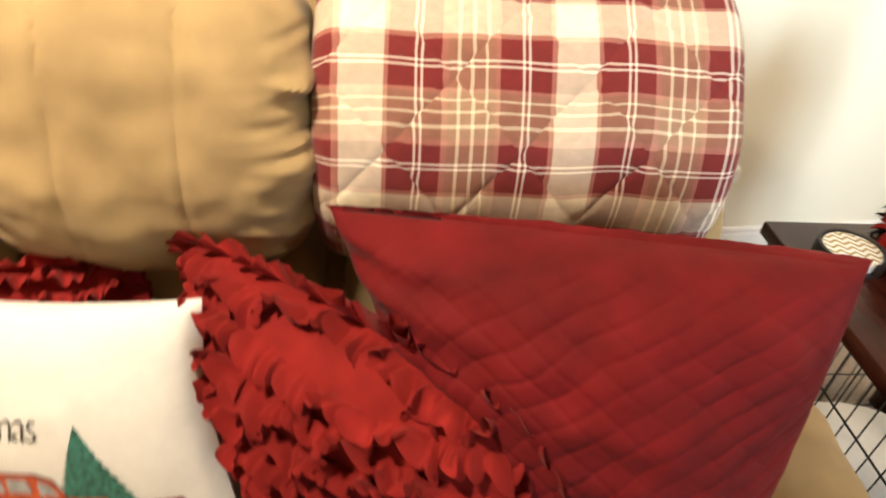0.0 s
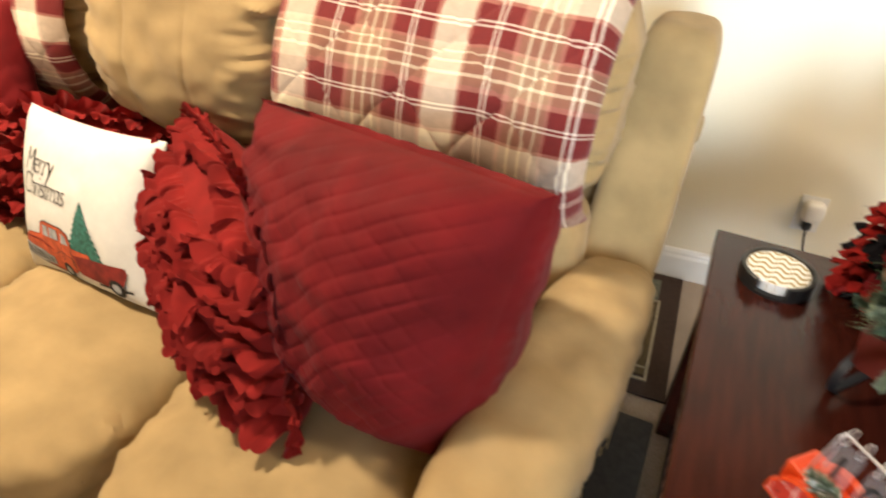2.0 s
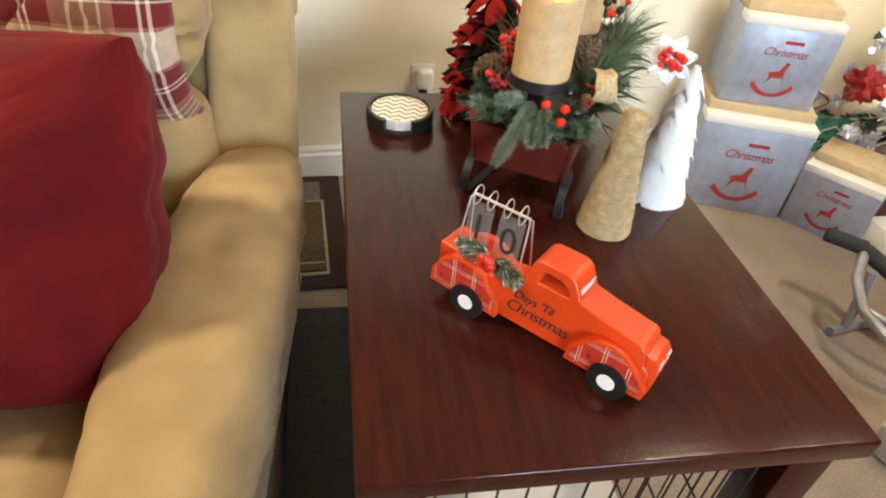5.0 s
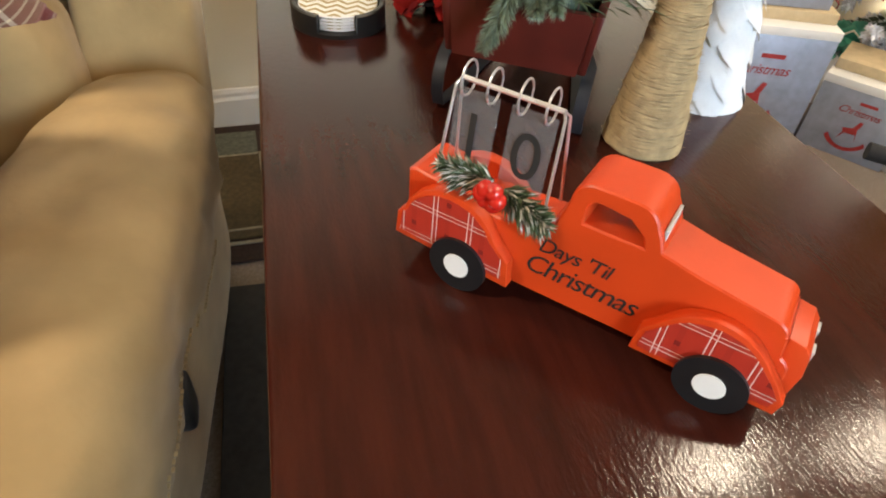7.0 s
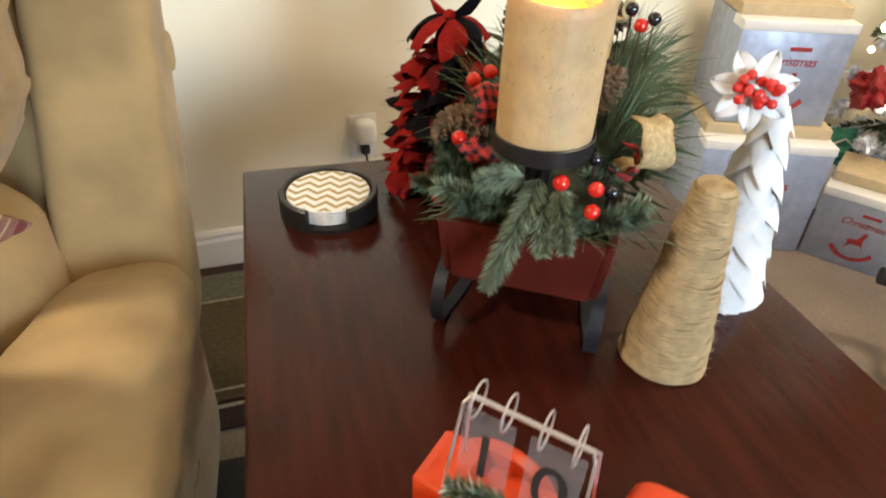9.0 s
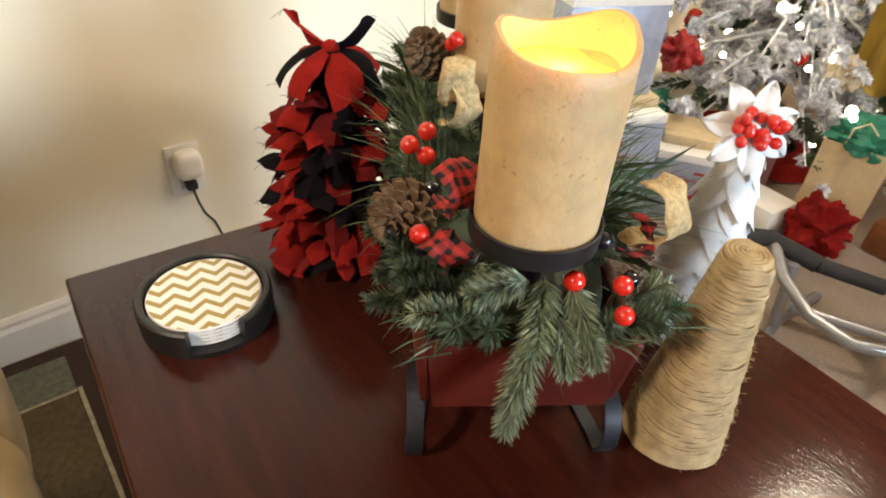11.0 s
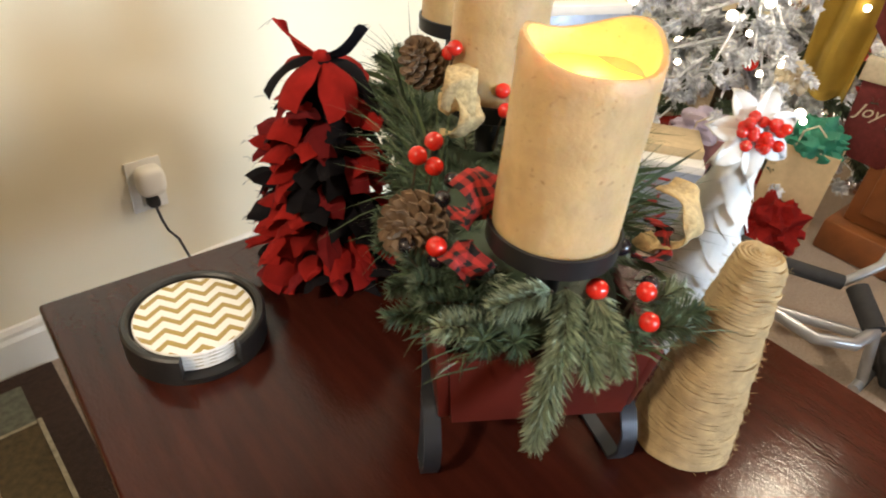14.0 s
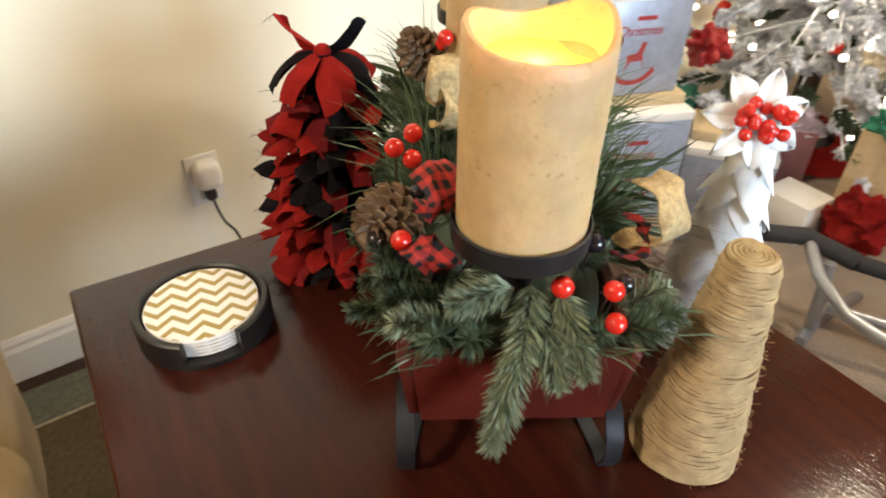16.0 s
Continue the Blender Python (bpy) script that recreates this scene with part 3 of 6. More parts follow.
wire_panel("side_panel", (cx0, cy0, cz0), (0, cy1 - cy0, 0), (0, 0, cz1 - cz0), 22, 4)
wire_panel("side_panel", (cx1, cy0, cz0), (0, cy1 - cy0, 0), (0, 0, cz1 - cz0), 22, 4)
wire_panel("door_panel", (cx0, cy0, cz0), (cx1 - cx0, 0, 0), (0, 0, cz1 - cz0), 13, 4)
wire_panel("back_panel", (cx0, cy1, cz0), (cx1 - cx0, 0, 0), (0, 0, cz1 - cz0), 13, 4)
wire_panel("top_panel", (cx0, cy0, cz1), (cx1 - cx0, 0, 0), (0, cy1 - cy0, 0), 13, 5)
part("tray", add_box(BM(), (cx0 + 0.01, cy0 + 0.01, 0.001), (cx1 - 0.01, cy1 - 0.01, 0.011), 0.002), M_BLACK, CRATE)
bm = BM()
add_cushion(bm, (0.09, -0.8, 0.0115), (0.50, -0.07, 0.11), n=10, power=4, rough=0.01)
whole("pet_bed", bm, M_WHITECLOTH, "white padded bed inside the wire crate", "pet bed")
bm = BM()
add_box(bm, (-0.13, -1.02, 0.0006), (0.010, -0.05, 0.022), 0.006)
whole("floor_mat", bm, M_MAT, "dark grey mat on the carpet beside the crate", "mat")

# ---- sofa ----
SOFA = thing("sofa", "tan microfibre reclining sofa with stitched seams", "sofa")


def soft_mesh(name, lo, hi, label="", **k):
    return part(name, add_cushion(BM(), lo, hi, **k), M_SUEDE, SOFA, label)


def seat_warp(w, q):
    w = w.copy()
    w.y += 0.02 * (q.x * q.x) * (1 if q.y < 0 else 0)
    g = abs(q.x) ** 6
    if q.z > 0:
        w.z += 0.046 * g * noise.noise(Vector((w.x * 6, w.y * 34 + 9 * w.x, 2))) - 0.012 * g
        w.z += 0.006 * noise.noise(Vector((w.x * 6, w.y * 6, 11)))
    return w


for x0, x1, s, zt in ((-0.860, -0.300, 1.0, 0.385), (-1.455, -0.885, 2.0, 0.352), (-2.045, -1.470, 3.0, 0.352)):
    soft_mesh("seat_cushion", (x0, -0.955, 0.19), (x1, -0.10, zt), n=44, power=5, crown=0.040, rough=0.007, seed=s, warp=seat_warp)
for x0, x1, s, dy in ((-0.895, -0.225, 5.0, 0.075), (-1.435, -0.905, 6.0, 0.0), (-2.15, -1.50, 7.0, 0.05)):
    def lean(w, q, dy=dy):
        w = w.copy()
        w.y += 0.40 * max(w.z - 0.78, 0) ** 1.15 + dy
        # gathers along the two ends
        g = abs(q.x) ** 5
        if q.y < 0.4:
            w.y += (0.07 if q.x > 0 else 0.03) * abs(q.x) ** 6 * (noise.noise(Vector((w.x * 5 + dy * 90, w.z * 26 + 2 * q.x, 3))) + 0.5 * noise.noise(Vector((w.x * 9, w.z * 60, 8))))
            for sx in (-0.36, 0.30):
                w.y += 0.006 * math.exp(-((q.x - sx) / 0.016) ** 2)
            w.y += 0.006 * noise.noise(Vector((w.x * 7, w.z * 11, 5 + dy * 50)))
        return w
    soft_mesh("back_cushion", (x0, -0.275, 0.60), (x1, 0.02, 1.045), n=64, power=3.6, rough=0.009, seed=s, warp=lean)
    soft_mesh("lumbar_cushion", (x0 + 0.02, -0.215, 0.37), (x1 - 0.02, 0.02, 0.645), n=16, power=4, rough=0.008, seed=s + 10)
# back frame with its end wing
def wing_lean(w, q):
    w = w.copy()
    w.y += 0.62 * max(w.z - 0.46, 0)
    return w


soft_mesh("back_frame", (-2.28, -0.02, 0.06), (-0.262, 0.10, 0.93), n=10, power=9, warp=wing_lean)
soft_mesh("back_wing", (-0.262, -0.085, 0.30), (-0.092, 0.10, 0.90), n=14, power=6, rough=0.004, seed=4, warp=wing_lean)


def base_warp(w, q):
    w = w.copy()
    w.x += 0.08 * (w.y + 0.48)
    return w


soft_mesh("arm_base", (-0.300, -0.905, 0.05), (-0.138, 0.02, 0.40), n=14, power=8, rough=0.004, seed=12, warp=base_warp)


def arm_warp(w, q):
    w = w.copy()
    w.z += 0.012 * math.sin((w.y + 0.9) * 4.0) - 0.02 * max(-(w.y + 0.62), 0)
    w.x += 0.08 * (w.y + 0.48)
    # soft creases across the padding and along its outer side
    w.z += 0.009 * noise.noise(Vector((w.x * 7 + w.y * 4, w.y * 13, 4))) * (1 if q.z > 0 else 0)
    if q.x > 0.3:
        w.x += 0.010 * noise.noise(Vector((w.y * 20 + w.z * 24, w.z * 9, 6)))
    return w


arm = soft_mesh("armrest", (-0.302, -0.925, 0.325), (-0.090, -0.035, 0.528), n=44, power=3.4, rough=0.006, seed=8, warp=arm_warp)
soft_mesh("base", (-2.20, -0.90, 0.06), (-0.292, 0.0, 0.25), n=8, power=12)
soft_mesh("armrest", (-2.30, -0.925, 0.05), (-2.06, -0.035, 0.528), n=12, power=4, seed=9)
for x in (-2.15, -0.2):
    for y in (-0.82, 0.02):
        part("foot", add_box(BM(), (x - 0.03, y - 0.03, 0), (x + 0.03, y + 0.03, 0.062), 0.004), M_BLACK, SOFA)
part("fabric_tab", add_cushion(BM(), (-0.101, 0.180, 0.665), (-0.085, 0.222, 0.725), n=5, power=3), M_SUEDE, SOFA, "small loose fabric tab")
bm = BM()
add_cushion(bm, (-0.142, -0.528, 0.245), (-0.112, -0.488, 0.335), n=5, power=4)
part("recliner_lever", bm, M_BLACK, SOFA, "black plastic recliner lever")
bm = BM()
for k in range(74):
    y = -0.875 + 0.0075 * k
    z = 0.372 + 0.030 * math.sin(math.pi * k / 74)
    x = max(v.co.x for v in arm.data.vertices if abs(v.co.y - y) < 0.024 and abs(v.co.z - z) < 0.020)
    add_box(bm, (x - 0.0016, y, z), (x + 0.0012, y + 0.005, z + 0.0018))
part("stitching", bm, M_STITCH, SOFA, "pale stitched seam")


# ---- plaid quilts over the back ----
def back_profile(s, dy):
    """Front of the back cushion from its lower edge up and over its top."""
    pts = [(-0.150, 0.585), (-0.232, 0.655), (-0.262, 0.735), (-0.262, 0.80), (-0.235, 0.88), (-0.16, 0.975), (-0.03, 1.045), (0.09, 1.06), (0.20, 1.02)]
    cum = [0.0]
    for a, b in zip(pts, pts[1:]):
        cum.append(cum[-1] + math.hypot(b[0] - a[0], b[1] - a[1]))
    g = min(max(s, 0), 0.9999) * cum[-1]
    i = max(k for k in range(len(pts) - 1) if cum[k] <= g)
    u = (g - cum[i]) / (cum[i + 1] - cum[i])
    p = [pts[max(min(i + k, len(pts) - 1), 0)] for k in (-1, 0, 1, 2)]
    c = [0.5 * (2 * p[1][a] + (p[2][a] - p[0][a]) * u + (2 * p[0][a] - 5 * p[1][a] + 4 * p[2][a] - p[3][a]) * u * u
                + (3 * p[1][a] - p[0][a] - 3 * p[2][a] + p[3][a]) * u ** 3) for a in (0, 1)]
    return c[0] + dy, c[1]


M_HEM = mat("dark_red_cotton_hem", (0.19, 0.03, 0.03), 0.9, noise_scale=90, amount=0.4, bump=0.3)
ARC = 0.85     # length of cloth from hem to hem
QV = 0.426


def quilt(x0, x1, dy, label, seed, du, dv, m=None):
    W, LEN = x1 - x0, ARC

    def front(u, v):
        y, z = back_profile(v, dy)
        y2, z2 = back_profile(min(v + 0.01, 1), dy)
        t = Vector((0, y2 - y, z2 - z)).normalized() if (y2 - y, z2 - z) != (0, 0) else Vector((0, 1, 0))
        n = Vector((0, -t.z, t.y))
        a, b = u * W, v * LEN
        p = 0.200
        g1, g2 = abs(((a + b) / p) % 1 - 0.5) * 2, abs(((a - b) / p) % 1 - 0.5) * 2
        puff = 0.0044 * min(1 - g1 ** 22, 1 - g2 ** 22)
        wr = 0.005 * noise.noise(Vector((a * 9 + seed, b * 11, 0)))
        edge = max(abs(u - 0.5) * 2 - 0.9, 0) * 10
        off = 0.017 + puff + wr - 0.030 * edge ** 2
        x = x0 + a + 0.004 * noise.noise(Vector((b * 6 + seed, 2.0, 0)))
        hang = 0.012 * noise.noise(Vector((a * 7 + seed, 5, 0))) * (1 - v)
        return Vector((x, y, z + hang)) + n * off
    bm = BM()
    grid(bm, 130, 150, front, uv=lambda u, v: (u * W + du, v * LEN + dv))
    t = thing("plaid_quilt", label, "quilt", "quilts on the sofa back")
    q = part("cloth", bm, M_PLAID, t)
    hem = BM()
    add_tube(hem, [front(k / 40, 0.0) for k in range(41)], 0.008, 6)
    part("hem", hem, M_HEM, t, "rolled dark red hem")
    s = q.modifiers.new("thickness", 'SOLIDIFY')
    s.thickness, s.offset = 0.012, 1
    return t


quilt(-0.905, -0.258, 0.055, "red, rose and cream plaid quilt draped over the sofa back", 1.3, 0.05, QV)
quilt(-2.14, -1.485, 0.030, "red and cream plaid quilt folded over the sofa back", 7.7, 0.16, 0.1)


# ---- pillows from their four corners ----
class Pillow:
    def __init__(self, tl, tr, br, bl, thick, power=0.42, inset=0.05, quiltp=0.0, seed=0.0, wrinkle=0.006, crease=0.0, rounds=(0, 0, 0, 0), puff=0.0065, gusset=0.0):
        self.rd, self.puff, self.gusset = rounds, puff, gusset
        self.c = [Vector(p) for p in (tl, tr, br, bl)]
        tl, tr, br, bl = self.c
        self.n = ((tr - tl) + (br - bl)).cross((tl - bl) + (tr - br)).normalized()
        self.w, self.h = ((tr - tl).length + (br - bl).length) / 2, ((tl - bl).length + (tr - br).length) / 2
        self.t, self.pw, self.inset, self.q, self.seed, self.wr, self.cr = thick, power, inset, quiltp, seed, wrinkle, crease

    def base(self, u, v):
        tl, tr, br, bl = self.c
        a, b = u * 2 - 1, v * 2 - 1
        uu = 0.5 + 0.5 * a * (1 - self.inset * (1 - b * b))
        vv = 0.5 + 0.5 * b * (1 - self.inset * (1 - a * a))
        k = self.rd[(0 if a < 0 else 1) if b > 0 else (3 if a < 0 else 2)] * (abs(a) * abs(b)) ** 2.5
        uu, vv = 0.5 + (uu - 0.5) * (1 - k), 0.5 + (vv - 0.5) * (1 - k)
        return (bl * (1 - uu) + br * uu) * (1 - vv) + (tl * (1 - uu) + tr * uu) * vv

    def at(self, u, v, side=1, lift=0.0):
        a, b = u * 2 - 1, v * 2 - 1
        f = max((1 - abs(a) ** 2.2) * (1 - abs(b) ** 2.2), 0) ** self.pw
        p = self.base(u, v)
        h = self.t / 2 * f
        k = Vector((p.x * 8 + self.seed, p.y * 8, p.z * 8))
        h += self.wr * (noise.noise(k) + 0.6 * noise.noise(k * 2.7)) * min(f * 2, 1)
        if self.cr:
            h += self.cr * min(f * 2, 1) * (math.exp(-u / 0.11) * math.sin(2 * math.pi * (5.5 * v + 1.6 * u + 0.35 * math.sin(7 * v)))
                                           + 0.8 * math.exp(-(1 - u + v) / 0.28) * math.sin(2 * math.pi * (4.2 * (v - u) + 0.3 * math.sin(9 * u))))
        if self.q:
            x, y = u * self.w + 0.007 * noise.noise(Vector((u * 6, v * 6, 1))), v * self.h + 0.010 * noise.noise(Vector((u * 5, v * 5, 5)))
            gx, gy = abs(((x + y) / (1.9 * self.q)) % 1 - 0.5) * 2, abs(((y - 0.8 * x) / (1.3 * self.q)) % 1 - 0.5) * 2
            h += self.puff * (1 + 0.6 * noise.noise(k * 1.2)) * (0.62 * (1 - gy ** 4) + 0.38 * (1 - gx ** 5)) * min(f * 2, 1)
        if self.gusset and side < 0:
            h += self.gusset * max(u - 0.25, 0) / 0.75 * (1 + 0.35 * noise.noise(Vector((u * 3, v * 6, 4)))) * (1 - 0.55 * max(b, 0) ** 3)
        return p + self.n * (side * h + lift)

    def mesh(self, n=40):
        bm = BM()
        grid(bm, n, n, lambda u, v: self.at(u, v, 1))
        grid(bm, n, n, lambda u, v: self.at(1 - u, v, -1))
        if self.gusset:
            for rim in (lambda t: (1, t), lambda t: (1 - t, 1), lambda t: (t, 0)):
                def band(t, k, rim=rim):
                    u, v = rim(t)
                    q = self.at(u, v, 1).lerp(self.at(u, v, -1), k)
                    return q + (q - self.base(0.5, 0.5)).normalized() * (0.010 * math.sin(math.pi * k) + 0.004 * noise.noise(Vector((t * 24, k * 5, 2))) * math.sin(math.pi * k))
                grid(bm, n, 10, band)
        bmesh.ops.remove_doubles(bm, verts=bm.verts, dist=0.0008)
        return bm


# quilted dark red pillow against the armrest
RP = Pillow((-0.912, -0.262, 0.785), (-0.225, -0.515, 0.888), (-0.300, -0.640, 0.410), (-0.625, -0.590, 0.425), 0.32, power=0.55, quiltp=0.030, seed=3, wrinkle=0.015, inset=0.045, crease=0.017, rounds=(0.06, 0.05, 0.10, 0.28), puff=0.0044, gusset=0.085)
rp = thing("quilted_pillow", "dark red quilted velvet pillow leaning on the sofa arm", "pillow", "throw pillows")
part("cover", RP.mesh(190), M_REDQUILT, rp)

RP2 = Pillow((-2.10, -0.31, 0.835), (-1.60, -0.25, 0.86), (-1.55, -0.33, 0.52), (-2.07, -0.40, 0.47), 0.13, quiltp=0.036, seed=9, wrinkle=0.008, inset=0.03)
rp2 = thing("quilted_pillow", "dark red quilted velvet pillow against a plaid quilt", "pillow", "throw pillows")
part("cover", RP2.mesh(60), M_REDQUILT, rp2)


def ruffled(p, rows, label, seed, n=230):
    t = thing("ruffled_pillow", label, "pillow", "throw pillows")
    part("cover", p.mesh(30), M_RUFFLE, t)
    rnd = random.Random(seed)
    for r in range(rows):
        v0 = 0.985 - 0.97 * r / (rows - 1)
        ph, ph2 = rnd.uniform(0, 6), rnd.uniform(0, 6)
        down = (p.c[3] - p.c[0]).normalized()
        along = (p.c[1] - p.c[0]).normalized()
        bm = BM()

        def fold(i, s):
            """A gathered strip: a slow meander with fine pleats that open towards its edge."""
            u = i / n
            wob = 0.016 * math.sin(u * 9 + ph) + 0.014 * noise.noise(Vector((u * 14, seed + r * 3.1, 0)))
            b = p.at(min(max(u, 0.0), 1.0), min(max(v0 + wob, 0), 1))
            big = u * p.w / 0.085 * 2 * math.pi + 3.5 * noise.noise(Vector((u * 13 + seed, r * 1.7, 4))) + ph
            fine = u * p.w / 0.0150 * 2 * math.pi + 3.0 * noise.noise(Vector((u * 25, r * 2.3, seed)))
            amp = 0.0212 * (0.8 + 0.7 * noise.noise(Vector((u * 10, r * 2.2 + seed, 1))))
            fin = 0.0084 * (0.9 + 0.7 * noise.noise(Vector((u * 18, r * 1.1 + seed, 6))))
            out = 0.058 + 0.024 * noise.noise(Vector((u * 12, r + seed, 9)))
            tilt = 0.3 + 1.5 * noise.noise(Vector((u * 8 + 3, r * 1.3 + seed, 2)))
            t = max(s, 0)
            q = math.sin(t * math.pi / 2) ** 0.8
            crm = Vector((noise.noise(b * 30 + Vector((s, r, 0))), noise.noise(b * 30 + Vector((5, s, r))), noise.noise(b * 30 + Vector((r, 9, s))))) * (0.007 * t)
            return (b + crm + p.n * (out * (s - 0.30 * s * t) + 0.6 * fin * t * math.cos(fine)) + down * (0.020 * tilt * s * s + amp * q * math.sin(big) + fin * t * math.sin(fine))
                    + along * (q * amp * 0.55 * math.sin(2 * big)))
        cols = [[bm.verts.new(fold(i, s)) for s in (-0.05, 0.12, 0.28, 0.46, 0.64, 0.82, 1.0)] for i in range(n + 1)]
        for A, B in zip(cols, cols[1:]):
            for k in range(6):
                bm.faces.new((A[k], B[k], B[k + 1], A[k + 1]))
        part("ruffle", bm, M_RUFFLE, t, smooth="soft")
    ctr = p.base(0.5, 0.5)
    for r, (inset, lift) in enumerate(((0.0, 0.0),)):
        bm = BM()
        N = n * 3
        cols = []
        for i in range(N):
            f = 4 * i / N
            k, u = int(f), f - int(f)
            a0, b0 = ((u, 1), (1, 1 - u), (1 - u, 0), (0, u))[k]
            a1, b1 = 0.5 + (a0 - 0.5) * (1 - 2 * inset), 0.5 + (b0 - 0.5) * (1 - 2 * inset)
            base = p.at(a1, b1) if inset else p.base(a1, b1)
            outw = (base - ctr)
            outw = (outw - p.n * outw.dot(p.n)).normalized()
            tang = p.n.cross(outw)
            per = 2 * (p.w + p.h)
            ang = i / N * per / 0.048 * 2 * math.pi + 7 * noise.noise(Vector((i / N * 40, seed, r * 5)))
            amp = 0.017 * (0.9 + 0.6 * noise.noise(Vector((i / N * 30, seed + 4, r))))
            ow = 0.050 + 0.022 * noise.noise(Vector((i / N * 34, seed + 8, r)))
            cols.append([bm.verts.new(base + (outw * 0.8 + p.n * (0.35 + 0.5 * r)) * (ow * s) + p.n * (amp * s * math.sin(ang)) + tang * (0.7 * amp * s * math.sin(2 * ang))) for s in (-0.1, 0.3, 0.65, 1.0)])
        for A, B in zip(cols, cols[1:] + cols[:1]):
            for k in range(3):
                bm.faces.new((A[k], B[k], B[k + 1], A[k + 1]))
        part("rim_ruffle", bm, M_RUFFLE, t, smooth="soft")
    return t


RUF = Pillow((-1.10, -0.245, 0.700), (-0.625, -0.585, 0.690), (-0.540, -0.705, 0.420), (-0.97, -0.425, 0.385), 0.245, power=0.52, seed=5, inset=-0.03, rounds=(0.05, 0.10, 0.05, 0.10))
ruffled(RUF, 9, "red ruffled pillow leaning on a quilted pillow", 11, 480)
RUF2 = Pillow((-1.95, -0.43, 0.660), (-1.24, -0.200, 0.610), (-1.22, -0.33, 0.39), (-1.97, -0.53, 0.38), 0.09, seed=6, inset=0.0)
ruffled(RUF2, 8, "red ruffled pillow behind a white pillow", 23, 460)

# white printed pillow
WP = Pillow((-1.555, -0.322, 0.647), (-1.050, -0.389, 0.698), (-0.992, -0.559, 0.390), (-1.466, -0.512, 0.318), 0.15, inset=0.075, seed=2, wrinkle=0.004)
wp = thing("printed_pillow", "white Christmas pillow printed with a red pickup and a tree", "pillow", "throw pillows")
part("cover", WP.mesh(44), M_WHITECLOTH, wp)


def on_wp(x, y, lift=0.0022):
    """Artwork on the front: x, y in 0..1 of the pillow."""
    return WP.at(x, y, 1, lift)


def art_poly(name, pts, material, lift=0.0022, label="", rim=False):
    pts = [(0.125 + (x - 0.1) * 1.14, y - 0.030) for x, y in pts]
    if rim:
        cx, cy = sum(p[0] for p in pts) / len(pts), sum(p[1] for p in pts) / len(pts)
        art_lift(name + "_outline", [(cx + (x - cx) * 1.035, cy + (y - cy) * 1.06) for x, y in pts], M_INK, lift - 0.0004)
    return art_lift(name, pts, material, lift, label)


def art_lift(name, pts, material, lift, label=""):
    bm = poly(pts)
    bmesh.ops.triangulate(bm, faces=bm.faces)
    for _ in range(3):
        es = [e for e in bm.edges if e.calc_length() > 0.06]
        if es:
            bmesh.ops.subdivide_edges(bm, edges=es, cuts=1)
            bmesh.ops.triangulate(bm, faces=bm.faces)
    for v in bm.verts:
        v.co = on_wp(v.co.x, v.co.y, lift)
    return part(name, bm, material, wp, label)


for body, cx, cy, size in (("Merry", 0.295, 0.640, 0.205), ("Christmas", 0.345, 0.500, 0.190)):
    bm = text_mesh(body, 1.0, 0.35, 0.86, -0.016)
    part("lettering", mapped(bm, lambda x, y: on_wp(cx + x * size * 0.62, cy + y * size * 1.08), cuts=False), M_INK, wp, "black script lettering reading " + body)
side1, side2 = [], []
for k in range(20):
    f = k / 20
    y = 0.22 + 0.37 * f + (0.006 if k % 2 else 0)
    w = 0.118 * (1 - f) * (1.0 if k % 2 == 0 else 0.78) + 0.001
    side1.append((0.575 - w, y))
    side2.append((0.575 + w * 1.05, y))
side1.append((0.576, 0.60))
art_poly("printed_tree", side1 + side2[::-1], M_PRINTGREEN)
art_poly("printed_pickup_body", [(0.10, 0.17), (0.10, 0.265), (0.16, 0.295), (0.25, 0.30), (0.27, 0.375), (0.30, 0.39), (0.43, 0.385), (0.475, 0.36), (0.50, 0.285), (0.60, 0.275), (0.62, 0.17), (0.50, 0.145), (0.40, 0.10), (0.25, 0.12)], M_PRINTRED, 0.0030, rim=True)
art_poly("printed_pickup_bed", [(0.52, 0.13), (0.51, 0.245), (0.60, 0.255), (0.78, 0.265), (0.79, 0.235), (0.76, 0.15), (0.66, 0.115)], M_PRINTDARK, 0.0036)
art_poly("printed_fender", [(0.36, 0.115), (0.36, 0.205), (0.42, 0.235), (0.49, 0.215), (0.50, 0.13), (0.42, 0.10)], M_PRINTRED, 0.0036, rim=True)
art_poly("printed_grille", [(0.095, 0.155), (0.10, 0.225), (0.25, 0.20), (0.34, 0.175), (0.34, 0.125), (0.22, 0.125)], M_PRINTGREY, 0.0042, rim=True)
for k in range(4):
    art_poly("printed_grille_bar", [(0.10, 0.165 + 0.014 * k), (0.10, 0.170 + 0.014 * k), (0.24, 0.150 + 0.013 * k), (0.33, 0.137 + 0.010 * k), (0.33, 0.133 + 0.010 * k), (0.24, 0.145 + 0.013 * k)], M_INK, 0.0046)
art_poly("printed_hood_line", [(0.12, 0.262), (0.25, 0.262), (0.36, 0.225), (0.36, 0.232), (0.25, 0.272), (0.12, 0.270)], M_PRINTDARK, 0.0040)
art_poly("printed_door_line", [(0.425, 0.16), (0.425, 0.29), (0.430, 0.29), (0.430, 0.16)], M_INK, 0.0040)
art_poly("printed_door_line", [(0.500, 0.16), (0.500, 0.28), (0.505, 0.28), (0.505, 0.16)], M_INK, 0.0040)
for x0, x1 in ((0.285, 0.335), (0.345, 0.41)):
    art_poly("printed_windscreen", [(x0, 0.305), (x0 + 0.006, 0.37), (x1 - 0.004, 0.368), (x1, 0.302)], M_PRINTGREY, 0.0042, rim=True)
